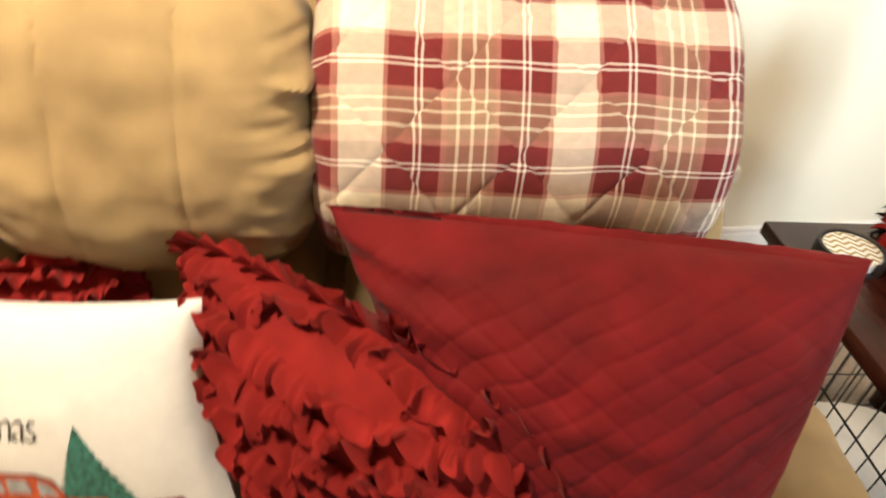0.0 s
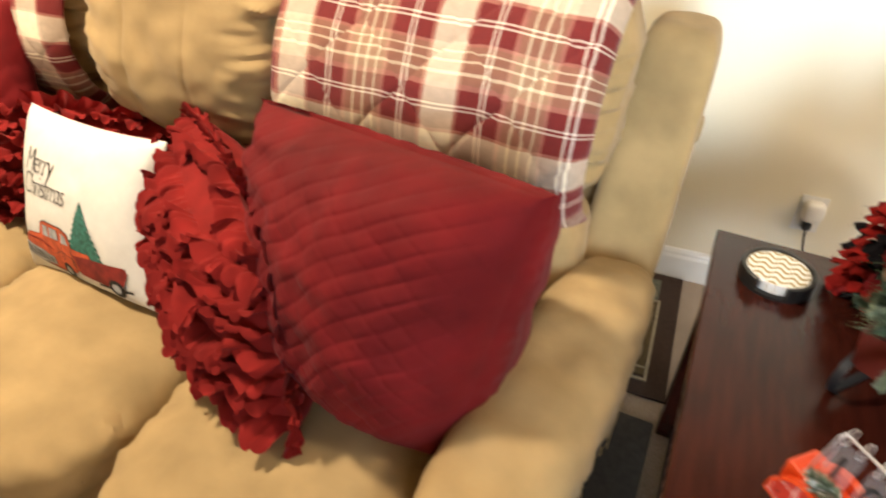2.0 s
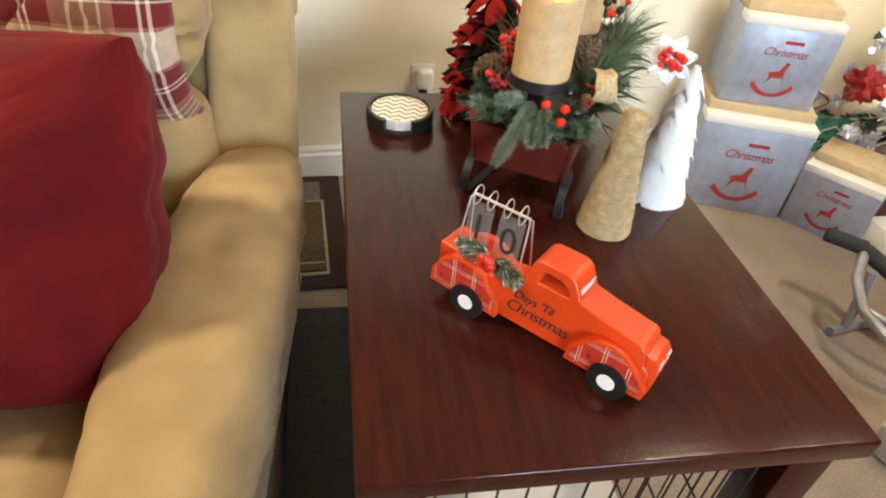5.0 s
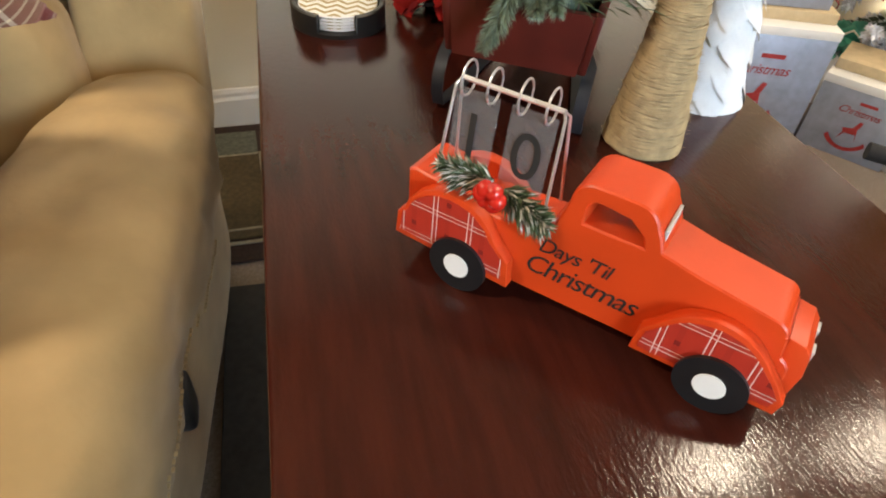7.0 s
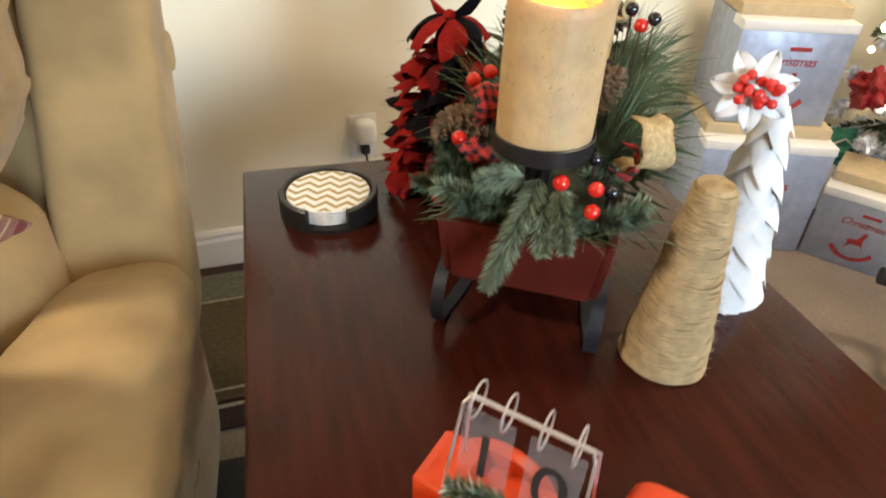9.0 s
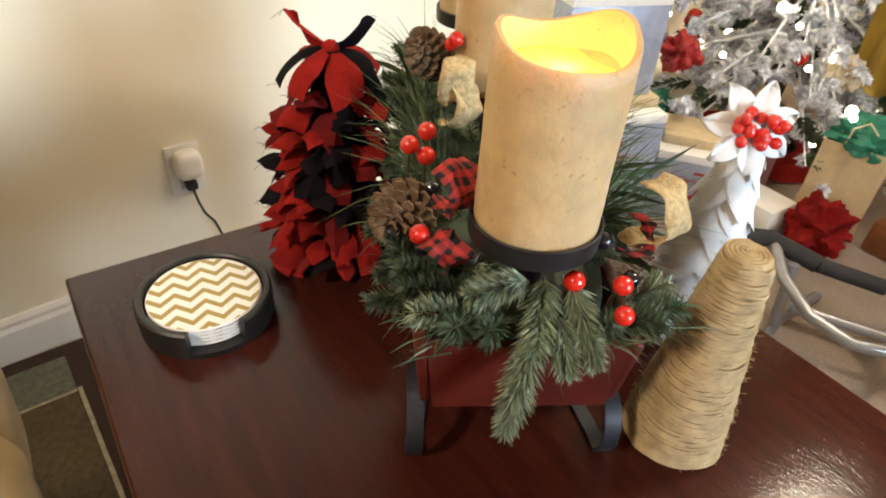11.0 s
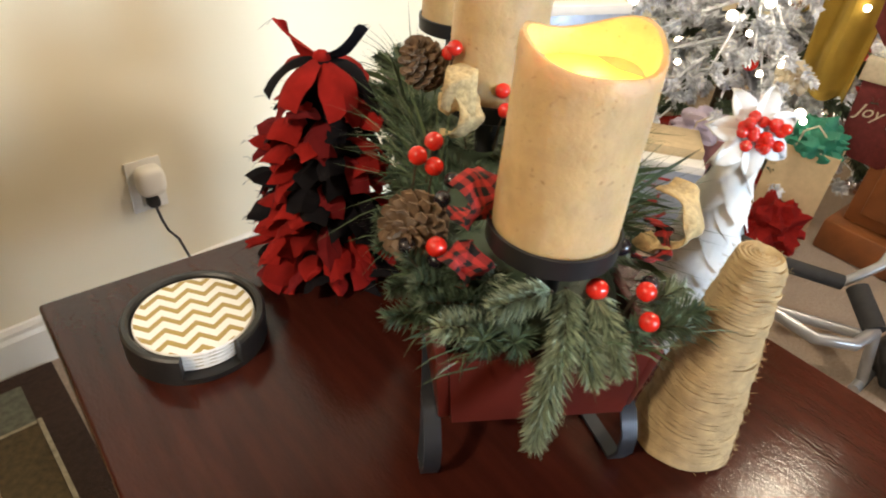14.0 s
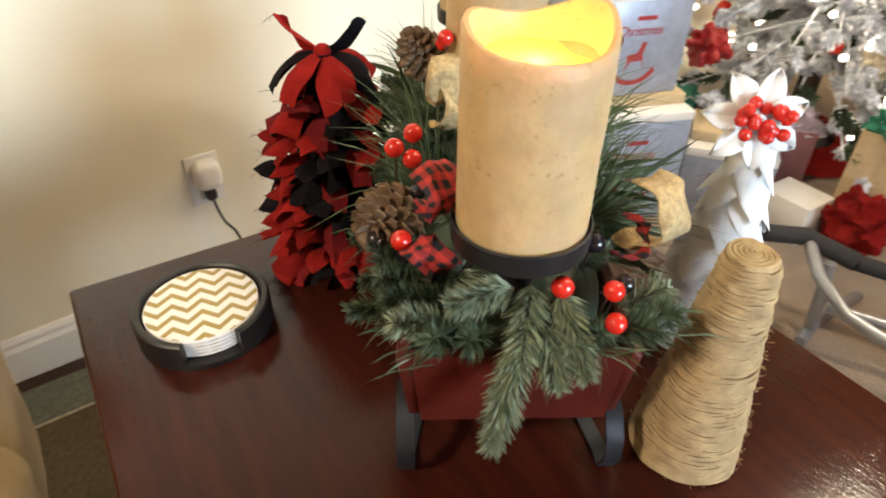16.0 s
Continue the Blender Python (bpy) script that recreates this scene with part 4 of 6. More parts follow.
art_poly("printed_side_window", [(0.43, 0.295), (0.435, 0.36), (0.465, 0.345), (0.485, 0.295)], M_PRINTGREY, 0.0042, rim=True)
for cx, cy, r in ((0.44, 0.125, 0.048), (0.725, 0.125, 0.052)):
    art_poly("printed_tyre", [(cx + 0.75 * r * math.cos(a), cy + r * math.sin(a)) for a in (k * math.pi / 8 for k in range(16))], M_INK, 0.0048)
    art_poly("printed_hubcap", [(cx + 0.4 * r * math.cos(a), cy + 0.55 * r * math.sin(a)) for a in (k * math.pi / 6 for k in range(12))], M_PRINTGREY, 0.0054)
art_poly("printed_bumper", [(0.62, 0.10), (0.62, 0.115), (0.80, 0.135), (0.80, 0.12)], M_INK, 0.0048)

# ---- wall outlet with a night light ----
out = thing("wall_outlet", "white wall outlet with a plug-in warmer and cord", "outlet", m=WALL_M @ pose(0.262, 0, 0.322))
part("plate", add_box(BM(), (-0.036, -0.007, -0.058), (0.036, -0.0005, 0.058), 0.003), M_PLASTICWHITE, out)
bm = BM()
add_cushion(bm, (-0.028, -0.052, -0.010), (0.028, -0.0072, 0.054), n=8, power=3.2)
part("plug", bm, M_PLASTICWHITE, out, "rounded white plug-in unit")
part("socket_face", add_box(BM(), (-0.017, -0.0095, -0.045), (0.017, -0.0072, -0.016), 0.002), M_GREYPLASTIC, out)
part("cord_plug", add_cushion(BM(), (-0.012, -0.035, -0.042), (0.012, -0.0096, -0.018), n=5, power=4), M_BLACK, out)
bm = BM()
add_tube(bm, [(0, -0.03, -0.04), (0.004, -0.036, -0.07), (0.012, -0.038, -0.1), (0.03, -0.036, -0.13), (0.05, -0.03, -0.2), (0.055, -0.022, -0.30), (0.05, -0.03, -0.332)], 0.003, 6)
part("cord", bm, M_BLACK, out)


# ---- coaster holder ----
hold = thing("coaster_holder", "black round coaster holder with a notched rim", "coaster holder", m=pose(0.112, -0.113, T, 0, 0, 0))
bm = BM()
R0, R1, H = 0.0565, 0.0645, 0.030
NOTCH, HALF = radians(-98), radians(24)
n = 60
ring = []
for k in range(n + 1):
    a = NOTCH + HALF + (2 * math.pi - 2 * HALF) * k / n
    ring.append([bm.verts.new((r * math.cos(a), r * math.sin(a), z)) for r, z in ((R0, 0.006), (R1, 0.0), (R1, H - 0.002), (R1 - 0.002, H), (R0 + 0.002, H), (R0, H - 0.002))])
for A, B in zip(ring, ring[1:]):
    for k in range(6):
        bm.faces.new((A[k], A[(k + 1) % 6], B[(k + 1) % 6], B[k]))
bm.faces.new(ring[0])
bm.faces.new(ring[-1][::-1])
bmesh.ops.recalc_face_normals(bm, faces=bm.faces)
part("rim", bm, M_LEATHER, hold)
part("base", add_cyl(BM(), R1, R1, 0.0058, (0, 0, 0.0002), 60), M_LEATHER, hold)
for k in range(5):
    c = thing("coaster", "round white coaster with a gold chevron print" if k == 4 else "round white coaster in a stack", "coaster", "stack of coasters",
              m=pose(0.112 + 0.0006 * (k % 2), -0.113, T + 0.0064 + 0.0042 * k, 0, 0, -12))
    part("disc", add_lathe(BM(), [(0.044, 0), (0.0535, 0.0006), (0.0545, 0.0018), (0.054, 0.0032), (0.0535, 0.0038)], 56), M_WHITE, c)
    part("printed_face", add_lathe(BM(), [(0.0532, 0.0036), (0.0528, 0.0041)], 56), M_CHEVRON, c, "gold chevron print")

# ---- wooden pickup countdown calendar ----
truck = thing("wooden_pickup", "orange-red wooden pickup countdown calendar with plaid fenders", "christmas decoration", m=pose(0.150, -0.644, T, 0, 0, math.degrees(math.atan2(-0.140, 0.139))))
DEP = 0.046


def arc(cx, cz, r, a0, a1, n=8):
    return [(cx + r * math.cos(radians(a0 + (a1 - a0) * k / n)), cz + r * math.sin(radians(a0 + (a1 - a0) * k / n))) for k in range(n + 1)]


body = ([(-0.056, 0.020), (0.235, 0.020)] + arc(0.219, 0.048, 0.015, 0, 60, 3) + [(0.224, 0.080)] + arc(0.212, 0.080, 0.011, 0, 90, 4)
        + [(0.166, 0.099), (0.138, 0.106), (0.134, 0.118)] + arc(0.114, 0.122, 0.017, 10, 90, 5) + arc(0.087, 0.124, 0.015, 90, 175, 5)
        + [(0.070, 0.112), (0.064, 0.090), (0.058, 0.080), (-0.018, 0.074), (-0.026, 0.088), (-0.050, 0.091), (-0.056, 0.088)])
body = [(x, z if z < 0.05 else 0.05 + (z - 0.05) * 0.90) for x, z in body]
bm = BM()
win_pts = [(0.084, 0.104)] + arc(0.092, 0.118, 0.008, 180, 90, 3) + [(0.112, 0.123), (0.123, 0.113), (0.126, 0.104)]
win_pts = [(x, 0.05 + (z - 0.05) * 0.90) for x, z in win_pts]
a = [bm.verts.new((x, 0, z)) for x, z in body]
b = [bm.verts.new((x, 0, z)) for x, z in win_pts]
edges = [bm.edges.new((a[i], a[(i + 1) % len(a)])) for i in range(len(a))] + [bm.edges.new((b[i], b[(i + 1) % len(b)])) for i in range(len(b))]
bmesh.ops.triangle_fill(bm, edges=edges, use_beauty=True)
faces = list(bm.faces)
r = bmesh.ops.extrude_face_region(bm, geom=faces)
bmesh.ops.translate(bm, verts=[v for v in r["geom"] if isinstance(v, bmesh.types.BMVert)], vec=(0, DEP, 0))
bmesh.ops.recalc_face_normals(bm, faces=bm.faces)
bmesh.ops.translate(bm, verts=bm.verts, vec=(0, 0.010, 0))
es = [e for e in bm.edges if len(e.link_faces) == 2 and e.calc_face_angle() > 1.2 and abs(e.verts[0].co.y - e.verts[1].co.y) < 1e-5]
bmesh.ops.bevel(bm, geom=es, offset=0.0013, segments=1, affect='EDGES', profile=0.5)
part("body", bm, M_ORANGE, truck, smooth=28)
for y0, y1, yl in ((-0.001, 0.0098, -0.0016), (DEP + 0.0102, DEP + 0.021, None)):
    for pts in ([(-0.060, 0.028)] + [(-0.058, 0.050)] + arc(-0.012, 0.044, 0.042, 165, 20, 10) + [(0.040, 0.045), (0.042, 0.022)],
                [(0.140, 0.022), (0.142, 0.042)] + arc(0.188, 0.036, 0.040, 150, 40, 8) + [(0.232, 0.046), (0.240, 0.034), (0.238, 0.022)]):
        fender = part("fender", add_prism(BM(), pts, y0, y1, 0.0010), M_ORANGE, truck, smooth=24)
        if yl is not None:
            cx, cz = sum(p[0] for p in pts) / len(pts), sum(p[1] for p in pts) / len(pts)
            inner = [(cx + (x - cx) * 0.90, cz + (z - cz) * 0.82 - 0.001) for x, z in pts]
            part("plaid_panel", add_prism(BM(), inner, yl, y0 - 0.0001), M_FENDER, fender, "red plaid paper panel")
    for wx in (0.0, 0.197):
        y = y0 - 0.0035 if yl is not None else y1 + 0.0002
        w = part("wheel", add_cyl(BM(), 0.0245, 0.0245, 0.0046, seg=40, m=pose(wx, y + 0.0046 if yl is not None else y + 0.0046, 0.0247, 90)), M_BLACK, truck)
        yy = y - 0.0008 if yl is not None else y + 0.0048
        part("hubcap", add_cyl(BM(), 0.0108, 0.0108, 0.0008, seg=32, m=pose(wx, yy + 0.0008, 0.0247, 90)), M_WHITE, w, "round white hubcap")
part("windscreen", add_box(BM(), (0.1335, 0.016, 0.103), (0.1360, 0.050, 0.114), 0.0004), M_GREYPLASTIC, truck)
part("grille", add_prism(BM(), [(0.2355, 0.024), (0.2405, 0.027), (0.2425, 0.050), (0.240, 0.068), (0.235, 0.0745), (0.2245, 0.0765), (0.2243, 0.068)], 0.012, DEP + 0.008, 0.0012), M_ORANGE, truck, smooth=28)
for y in (0.020, 0.042):
    part("headlight", add_box(BM(), (0.2392, y, 0.056), (0.2424, y + 0.010, 0.066), 0.0006), M_GREYPLASTIC, truck)
for body_text, cx, cz, size in (("Days 'Til", 0.084, 0.062, 0.0185), ("Christmas", 0.092, 0.040, 0.0245)):
    bm = text_mesh(body_text, size, 0.28, 0.9)
    bmesh.ops.triangulate(bm, faces=bm.faces)
    for v in bm.verts:
        v.co = Vector((cx + v.co.x * 0.95, 0.0094, cz + v.co.y))
    part("lettering", bm, M_INK, truck, "black script lettering reading " + body_text)
# acrylic frame, two number cards and rings
bm = BM()
FX0, FX1, FZ = -0.031, 0.051, 0.160
for y in (0.020, 0.044):
    add_tube(bm, [(FX0 - 0.006, y - 0.004 if y < 0.03 else y + 0.004, 0.074), (FX0, 0.028 if y < 0.03 else 0.036, FZ - 0.004), (FX0 + 0.003, 0.032, FZ)], 0.0012, 6)
    add_tube(bm, [(FX1 + 0.003, y - 0.004 if y < 0.03 else y + 0.004, 0.082), (FX1, 0.028 if y < 0.03 else 0.036, FZ - 0.004), (FX1 - 0.003, 0.032, FZ)], 0.0012, 6)
add_tube(bm, [(FX0 + 0.002, 0.032, FZ), (FX1 - 0.002, 0.032, FZ)], 0.0018, 6)
frame_part = part("wire_frame", bm, M_CHROME, truck, "silver wire easel")
for i, (xc, digit) in enumerate(((-0.0125, "1"), (0.0305, "0"))):
    bm = BM()
    add_box(bm, (xc - 0.017, -0.0008, -0.070), (xc + 0.017, 0.0008, -0.004), 0.0006, 1)
    card = part("number_card", bm, M_ACRYLIC, truck, "clear acrylic number card")
    card.matrix_local = Matrix.Translation((0, 0.0275, FZ)) @ Euler((radians(-7), 0, 0)).to_matrix().to_4x4()
    bm = text_mesh(digit, 0.050)
    bmesh.ops.triangulate(bm, faces=bm.faces)
    for v in bm.verts:
        v.co = Vector((xc + v.co.x, -0.0013, -0.054 + v.co.y))
    part("digit", bm, M_INK, card, "black digit " + digit)
    for dx in (-0.010, 0.010):
        bm = BM()
        add_tube(bm, [(xc + dx, 0.030 + 0.011 * math.cos(t), FZ + 0.002 + 0.0125 * math.sin(t)) for t in (2 * math.pi * k / 20 for k in range(20))], 0.0009, 6, closed=True)
        part("ring", bm, M_CHROME, truck)


# ---- greenery ----
def add_sprig(bm, base, tip, count, nlen, width=0.0011, droop=0.0, spread=1.0, rnd=random, flat=False):
    base, tip = Vector(base), Vector(tip)
    axis = tip - base
    L = axis.length
    d = axis.normalized()
    s = d.cross(Vector((0, 0, 1)))
    if s.length < 1e-3:
        s = Vector((1, 0, 0))
    s.normalize()
    u = s.cross(d)
    for i in range(count):
        f = (i + rnd.random()) / count
        p = base + axis * f + Vector((0, 0, -droop * f * f))
        a = rnd.uniform(0, 2 * math.pi)
        if flat:
            a = (0 if rnd.random() < 0.5 else math.pi) + rnd.uniform(-0.8, 0.8)
        side = s * math.cos(a) + u * math.sin(a)
        ln = nlen * rnd.uniform(0.7, 1.15) * (1 - 0.45 * max(f - 0.6, 0) / 0.4)
        v = (side * spread + d * rnd.uniform(0.6, 1.1)).normalized()
        e = p + v * ln + Vector((0, 0, -0.1 * ln))
        w = v.cross(Vector((rnd.uniform(-1, 1), rnd.uniform(-1, 1), rnd.uniform(-1, 1))))
        if w.length < 1e-3:
            continue
        w = w.normalized() * width / 2
        m1 = p + v * ln * 0.55
        bm.faces.new((bm.verts.new(p - w * 0.8), bm.verts.new(p + w * 0.8), bm.verts.new(m1 + w), bm.verts.new(e), bm.verts.new(m1 - w)))


def stem_of(bm, base, tip, droop, r):
    base, tip = Vector(base), Vector(tip)
    pts = [base.lerp(tip, k / 5) + Vector((0, 0, -droop * (k / 5) ** 2)) for k in range(6)]
    add_tube(bm, pts, [r * (1 - 0.5 * k / 5) for k in range(6)], 5)


rnd = random.Random(12)
bed = thing("bed_garland", "small pine garland with a red berry cluster in the truck bed", "greenery", m=truck.matrix_world.copy())
bm, pale = BM(), BM()
M_TINSEL = mat("pale_tinsel", (0.55, 0.53, 0.46), 0.4, bump=0, random_amount=0.3)
for x0, x1, z0, z1 in ((0.016, -0.026, 0.100, 0.110), (0.024, 0.062, 0.098, 0.092), (0.016, -0.018, 0.096, 0.101), (0.024, 0.058, 0.094, 0.088), (0.016, -0.024, 0.104, 0.106), (0.024, 0.060, 0.101, 0.096)):
    add_sprig(bm, (x0, 0.010, z0), (x1, 0.004, z1), 150, 0.0165, 0.0017, 0.004, 0.9, rnd)
    add_sprig(pale, (x0, 0.009, z0), (x1, 0.003, z1), 45, 0.0175, 0.0017, 0.004, 0.9, rnd)
part("needles", bm, M_LONG, bed, "green tinsel needles", smooth=False)
part("pale_needles", pale, M_TINSEL, bed, "pale tinsel needles", smooth=False)
for k in range(6):
    a = k * 1.05
    part("berry", add_ball(BM(), 0.0068, (0.020 + 0.0068 * math.cos(a), -0.004 + rnd.uniform(-0.002, 0.002), 0.101 + 0.0062 * math.sin(a)), 2), M_BERRY, bed, "glossy red berry")


# ---- sleigh box with three candles ----
AX = radians(59.3)
SLM = Matrix.Translation((0.2615, -0.4110, T)) @ Euler((0, 0, AX - radians(90))).to_matrix().to_4x4()   # local y runs along the sleigh, x to its right
sleigh = thing("sleigh_planter", "dark red wooden sleigh box on curved iron runners", "christmas decoration", m=SLM)
LEN, HW, ZB, ZT = 0.53, 0.082, 0.071, 0.135
TAPER = 0.007
for s in (-1, 1):
    bm = BM()
    x = s * HW
    pts = [(0.006, ZB), (LEN - 0.006, ZB), (LEN, ZT + 0.012), (0.0, ZT)]
    lo = [bm.verts.new((x - s * TAPER - (0.009 * s if k else 0), y, z)) for k in (0, 1) for y, z in pts[:2]]
    hi = [bm.verts.new((x - (0.009 * s if k else 0), y, z)) for k in (0, 1) for y, z in ((0.0, ZT), (LEN, ZT + 0.012))]
    o0, o1, i0, i1 = lo
    p0, p1, q0, q1 = hi
    for f in ((o0, o1, p1, p0), (i0, q0, q1, i1), (p0, p1, q1, q0), (o0, i0, i1, o1), (o0, p0, q0, i0), (o1, i1, q1, p1)):
        bm.faces.new(f)
    bmesh.ops.recalc_face_normals(bm, faces=bm.faces)
    bmesh.ops.bevel(bm, geom=bm.edges, offset=0.0018, segments=2, affect='EDGES', profile=0.5)
    part("side_board", bm, M_SLEIGH, sleigh)
for y0, top in ((0.0, ZT), (LEN - 0.009, ZT + 0.012)):
    bm = BM()
    vs = [bm.verts.new(p) for y in (y0 + 0.001, y0 + 0.0095) for p in ((-HW + TAPER + 0.0092, y, ZB), (HW - TAPER - 0.0092, y, ZB), (HW - 0.0092, y, top - 0.001), (-HW + 0.0092, y, top - 0.001))]
    for f in ((0, 1, 2, 3), (7, 6, 5, 4), (0, 4, 5, 1), (1, 5, 6, 2), (2, 6, 7, 3), (3, 7, 4, 0)):
        bm.faces.new([vs[i] for i in f])
    bmesh.ops.recalc_face_normals(bm, faces=bm.faces)
    part("end_board", bm, M_SLEIGH, sleigh)
part("bottom_board", add_box(BM(), (-HW + 0.012, 0.008, ZB + 0.0005), (HW - 0.012, LEN - 0.008, ZB + 0.009)), M_SLEIGH, sleigh)
for s in (-1, 1):
    bm = BM()
    x = s * (HW - 0.012)
    pts = [(x, 0.075, 0.044), (x, 0.055, 0.047), (x, 0.02, 0.046), (x, -0.004, 0.040), (x, -0.016, 0.030), (x, -0.018, 0.018), (x, -0.009, 0.0075), (x, 0.010, 0.003), (x, 0.04, 0.0022), (x, 0.25, 0.0022), (x, 0.44, 0.0022), (x, 0.475, 0.006), (x, 0.482, 0.022), (x, 0.468, 0.040), (x, 0.44, 0.046)]
    pts = [(px + s * 0.008 - s * 0.034 * min(max(py - 0.02, 0) / 0.12, 1), py + 0.014, pz if pz < 0.01 else pz * 1.5) for px, py, pz in pts]
    ring = []
    for i, p in enumerate(pts):
        a, b = Vector(pts[max(i - 1, 0)]), Vector(pts[min(i + 1, len(pts) - 1)])
        d = (b - a).normalized()
        nrm = Vector((1, 0, 0)).cross(d)
        c = Vector(p)
        ring.append([bm.verts.new(c + Vector((dx, 0, 0)) + nrm * dn) for dx, dn in ((-0.0065, -0.0013), (0.0065, -0.0013), (0.0065, 0.0013), (-0.0065, 0.0013))])
    for A, B in zip(ring, ring[1:]):
        for k in range(4):
            bm.faces.new((A[k], A[(k + 1) % 4], B[(k + 1) % 4], B[k]))
    bm.faces.new(ring[0])
    bm.faces.new(ring[-1][::-1])
    bmesh.ops.recalc_face_normals(bm, faces=bm.faces)
    part("runner", bm, M_IRON, sleigh, "curved dark iron runner")
    part("runner_brace", add_box(BM(), (x - s * 0.026 - 0.006, 0.40, 0.004), (x - s * 0.026 + 0.006, 0.42, 0.0755), 0.001), M_IRON, sleigh)

CANDLES = ((0.049, 0.208), (0.262, 0.214), (0.470, 0.222))
for i, (y, z) in enumerate(CANDLES):
    base = SLM @ Vector((0.0, y, z))
    part("candle_cup", add_lathe(BM(), [(0.044, z - 0.010), (0.0455, z - 0.009), (0.0462, z + 0.006), (0.0448, z + 0.007), (0.0438, z), (0.01, z - 0.001)], 40), M_BLACK, sleigh, "black round candle cup").location = (0, y, 0)
    part("candle_post", add_cyl(BM(), 0.012, 0.012, z - ZB - 0.020, (0, y, ZB + 0.0095)), M_BLACK, sleigh)
    cd = thing("pillar_candle", "ivory pillar candle with a melted rim, lit inside", "candle", "three candles in the sleigh", m=Matrix.Translation(base))
    ph = (0.7, 2.4, 4.1)[i]
    Rc, Hc = 0.0425, 0.127

    def wob(r, z, t, ph=ph):
        top = max((z - 0.09) / 0.042, 0)
        return (0.0007 * noise.noise(Vector((math.cos(t) * 3, math.sin(t) * 3, z * 30 + ph))), top * (0.0085 * math.cos(t - ph) * 0.6 + 0.0055 * math.cos(2 * t + ph) + 0.003 * math.cos(3 * t)))
    bm = BM()
    prof = [(0.01, 0.0008), (Rc - 0.003, 0.001), (Rc, 0.004)] + [(Rc, 0.01 + 0.0115 * k) for k in range(10)] + [(Rc, Hc - 0.003), (Rc - 0.0015, Hc - 0.0005), (Rc - 0.0045, Hc - 0.001), (Rc - 0.006, Hc - 0.006), (Rc - 0.008, Hc - 0.020), (0.012, Hc - 0.025)]
    add_lathe(bm, prof, 56, wob)
    part("wax_body", bm, M_WAX, cd)
    bm = BM()
    add_lathe(bm, [(0.012, Hc - 0.0235), (0.030, Hc - 0.0215), (Rc - 0.0085, Hc - 0.0185)], 40)
    part("glowing_well", bm, M_GLOW, cd, "glowing amber wax well")
    pl = bpy.data.lights.new("candle_lamp", 'POINT')
    pl.energy, pl.color, pl.shadow_soft_size = 0.17, (1.0, 0.55, 0.12), 0.006
    lo = new("candle_lamp", pl)
    lo.location = base + Vector((0, 0, Hc - 0.009))

rnd = random.Random(4)
# short-needled sprigs: ends measured in the sleigh's own frame
greens = thing("pine_greenery", "artificial pine sprigs filling the sleigh box", "greenery", kind="", m=SLM)
SPRIGS = []
for k in range(64):
    y = rnd.uniform(0.06, LEN)
    s = rnd.choice((-1, 1))
    b = Vector((s * rnd.uniform(0.0, 0.045), y, ZT + rnd.uniform(-0.012, 0.012)))
    t = b + Vector((s * rnd.uniform(0.030, 0.060), rnd.uniform(-0.04, 0.04), rnd.uniform(0.005, 0.05)))
    SPRIGS.append((b, t, rnd.uniform(0, 0.012), 0))
for k in range(18):
    y = rnd.uniform(0.03, 0.42)
    b = Vector((-0.04, y, ZT + 0.015))
    SPRIGS.append((b, b + Vector((-rnd.uniform(0.045, 0.075), rnd.uniform(-0.03, 0.03), rnd.uniform(-0.004, 0.03))), 0.004, 0))
FRONT = [((0.0, 0.018, 0.182), (-0.012, -0.022, 0.160), 0.006, 1), ((-0.006, -0.008, 0.162), (-0.030, -0.046, 0.106), 0.003, 1), ((0.018, 0.012, 0.180), (0.030, -0.022, 0.146), 0.006, 1),
         ((-0.012, 0.012, 0.184), (-0.055, 0.004, 0.182), 0.004, 1), ((0.008, 0.0, 0.165), (0.012, -0.026, 0.140), 0.004, 1), ((0.05, 0.0, 0.16), (0.072, -0.014, 0.150), 0.005, 0), ((0.06, 0.005, 0.158), (0.088, 0.0, 0.152), 0.005, 0),
         ((-0.05, 0.0, 0.155), (-0.066, -0.016, 0.148), 0.005, 0), ((-0.05, 0.01, 0.155), (-0.090, -0.004, 0.150), 0.005, 0),
         ((-0.03, 0.0, 0.155), (-0.045, -0.016, 0.145), 0.005, 0), ((-0.07, 0.05, 0.15), (-0.100, 0.04, 0.150), 0.004, 0), ((0.035, 0.0, 0.155), (0.040, -0.012, 0.145), 0.004, 0),
         ((0.065, 0.03, 0.15), (0.092, 0.03, 0.146), 0.004, 0)]
for b, t, d, f in FRONT:
    SPRIGS.append((Vector(b) + Vector((0.005, 0, 0)), Vector(t) + Vector((0.008, 0, 0 if f else 0.026)), d, f))
mound = BM()
add_cushion(mound, (-HW + 0.012, 0.012, ZT - 0.045), (HW - 0.012, LEN - 0.012, ZT + 0.034), n=22, power=4, rough=0.012, seed=5)
part("greenery_base", mound, M_NEEDLE, greens)
for k in range(70):
    y, x = rnd.uniform(0.01, LEN - 0.01), rnd.uniform(-0.07, 0.07)
    b = Vector((x, y, ZT + 0.006))
    SPRIGS.append((b, b + Vector((rnd.uniform(-0.03, 0.03) + x * 0.25, rnd.uniform(-0.035, 0.03), rnd.uniform(0.012, 0.042))), 0.004, 0))
bms = [BM(), BM()]
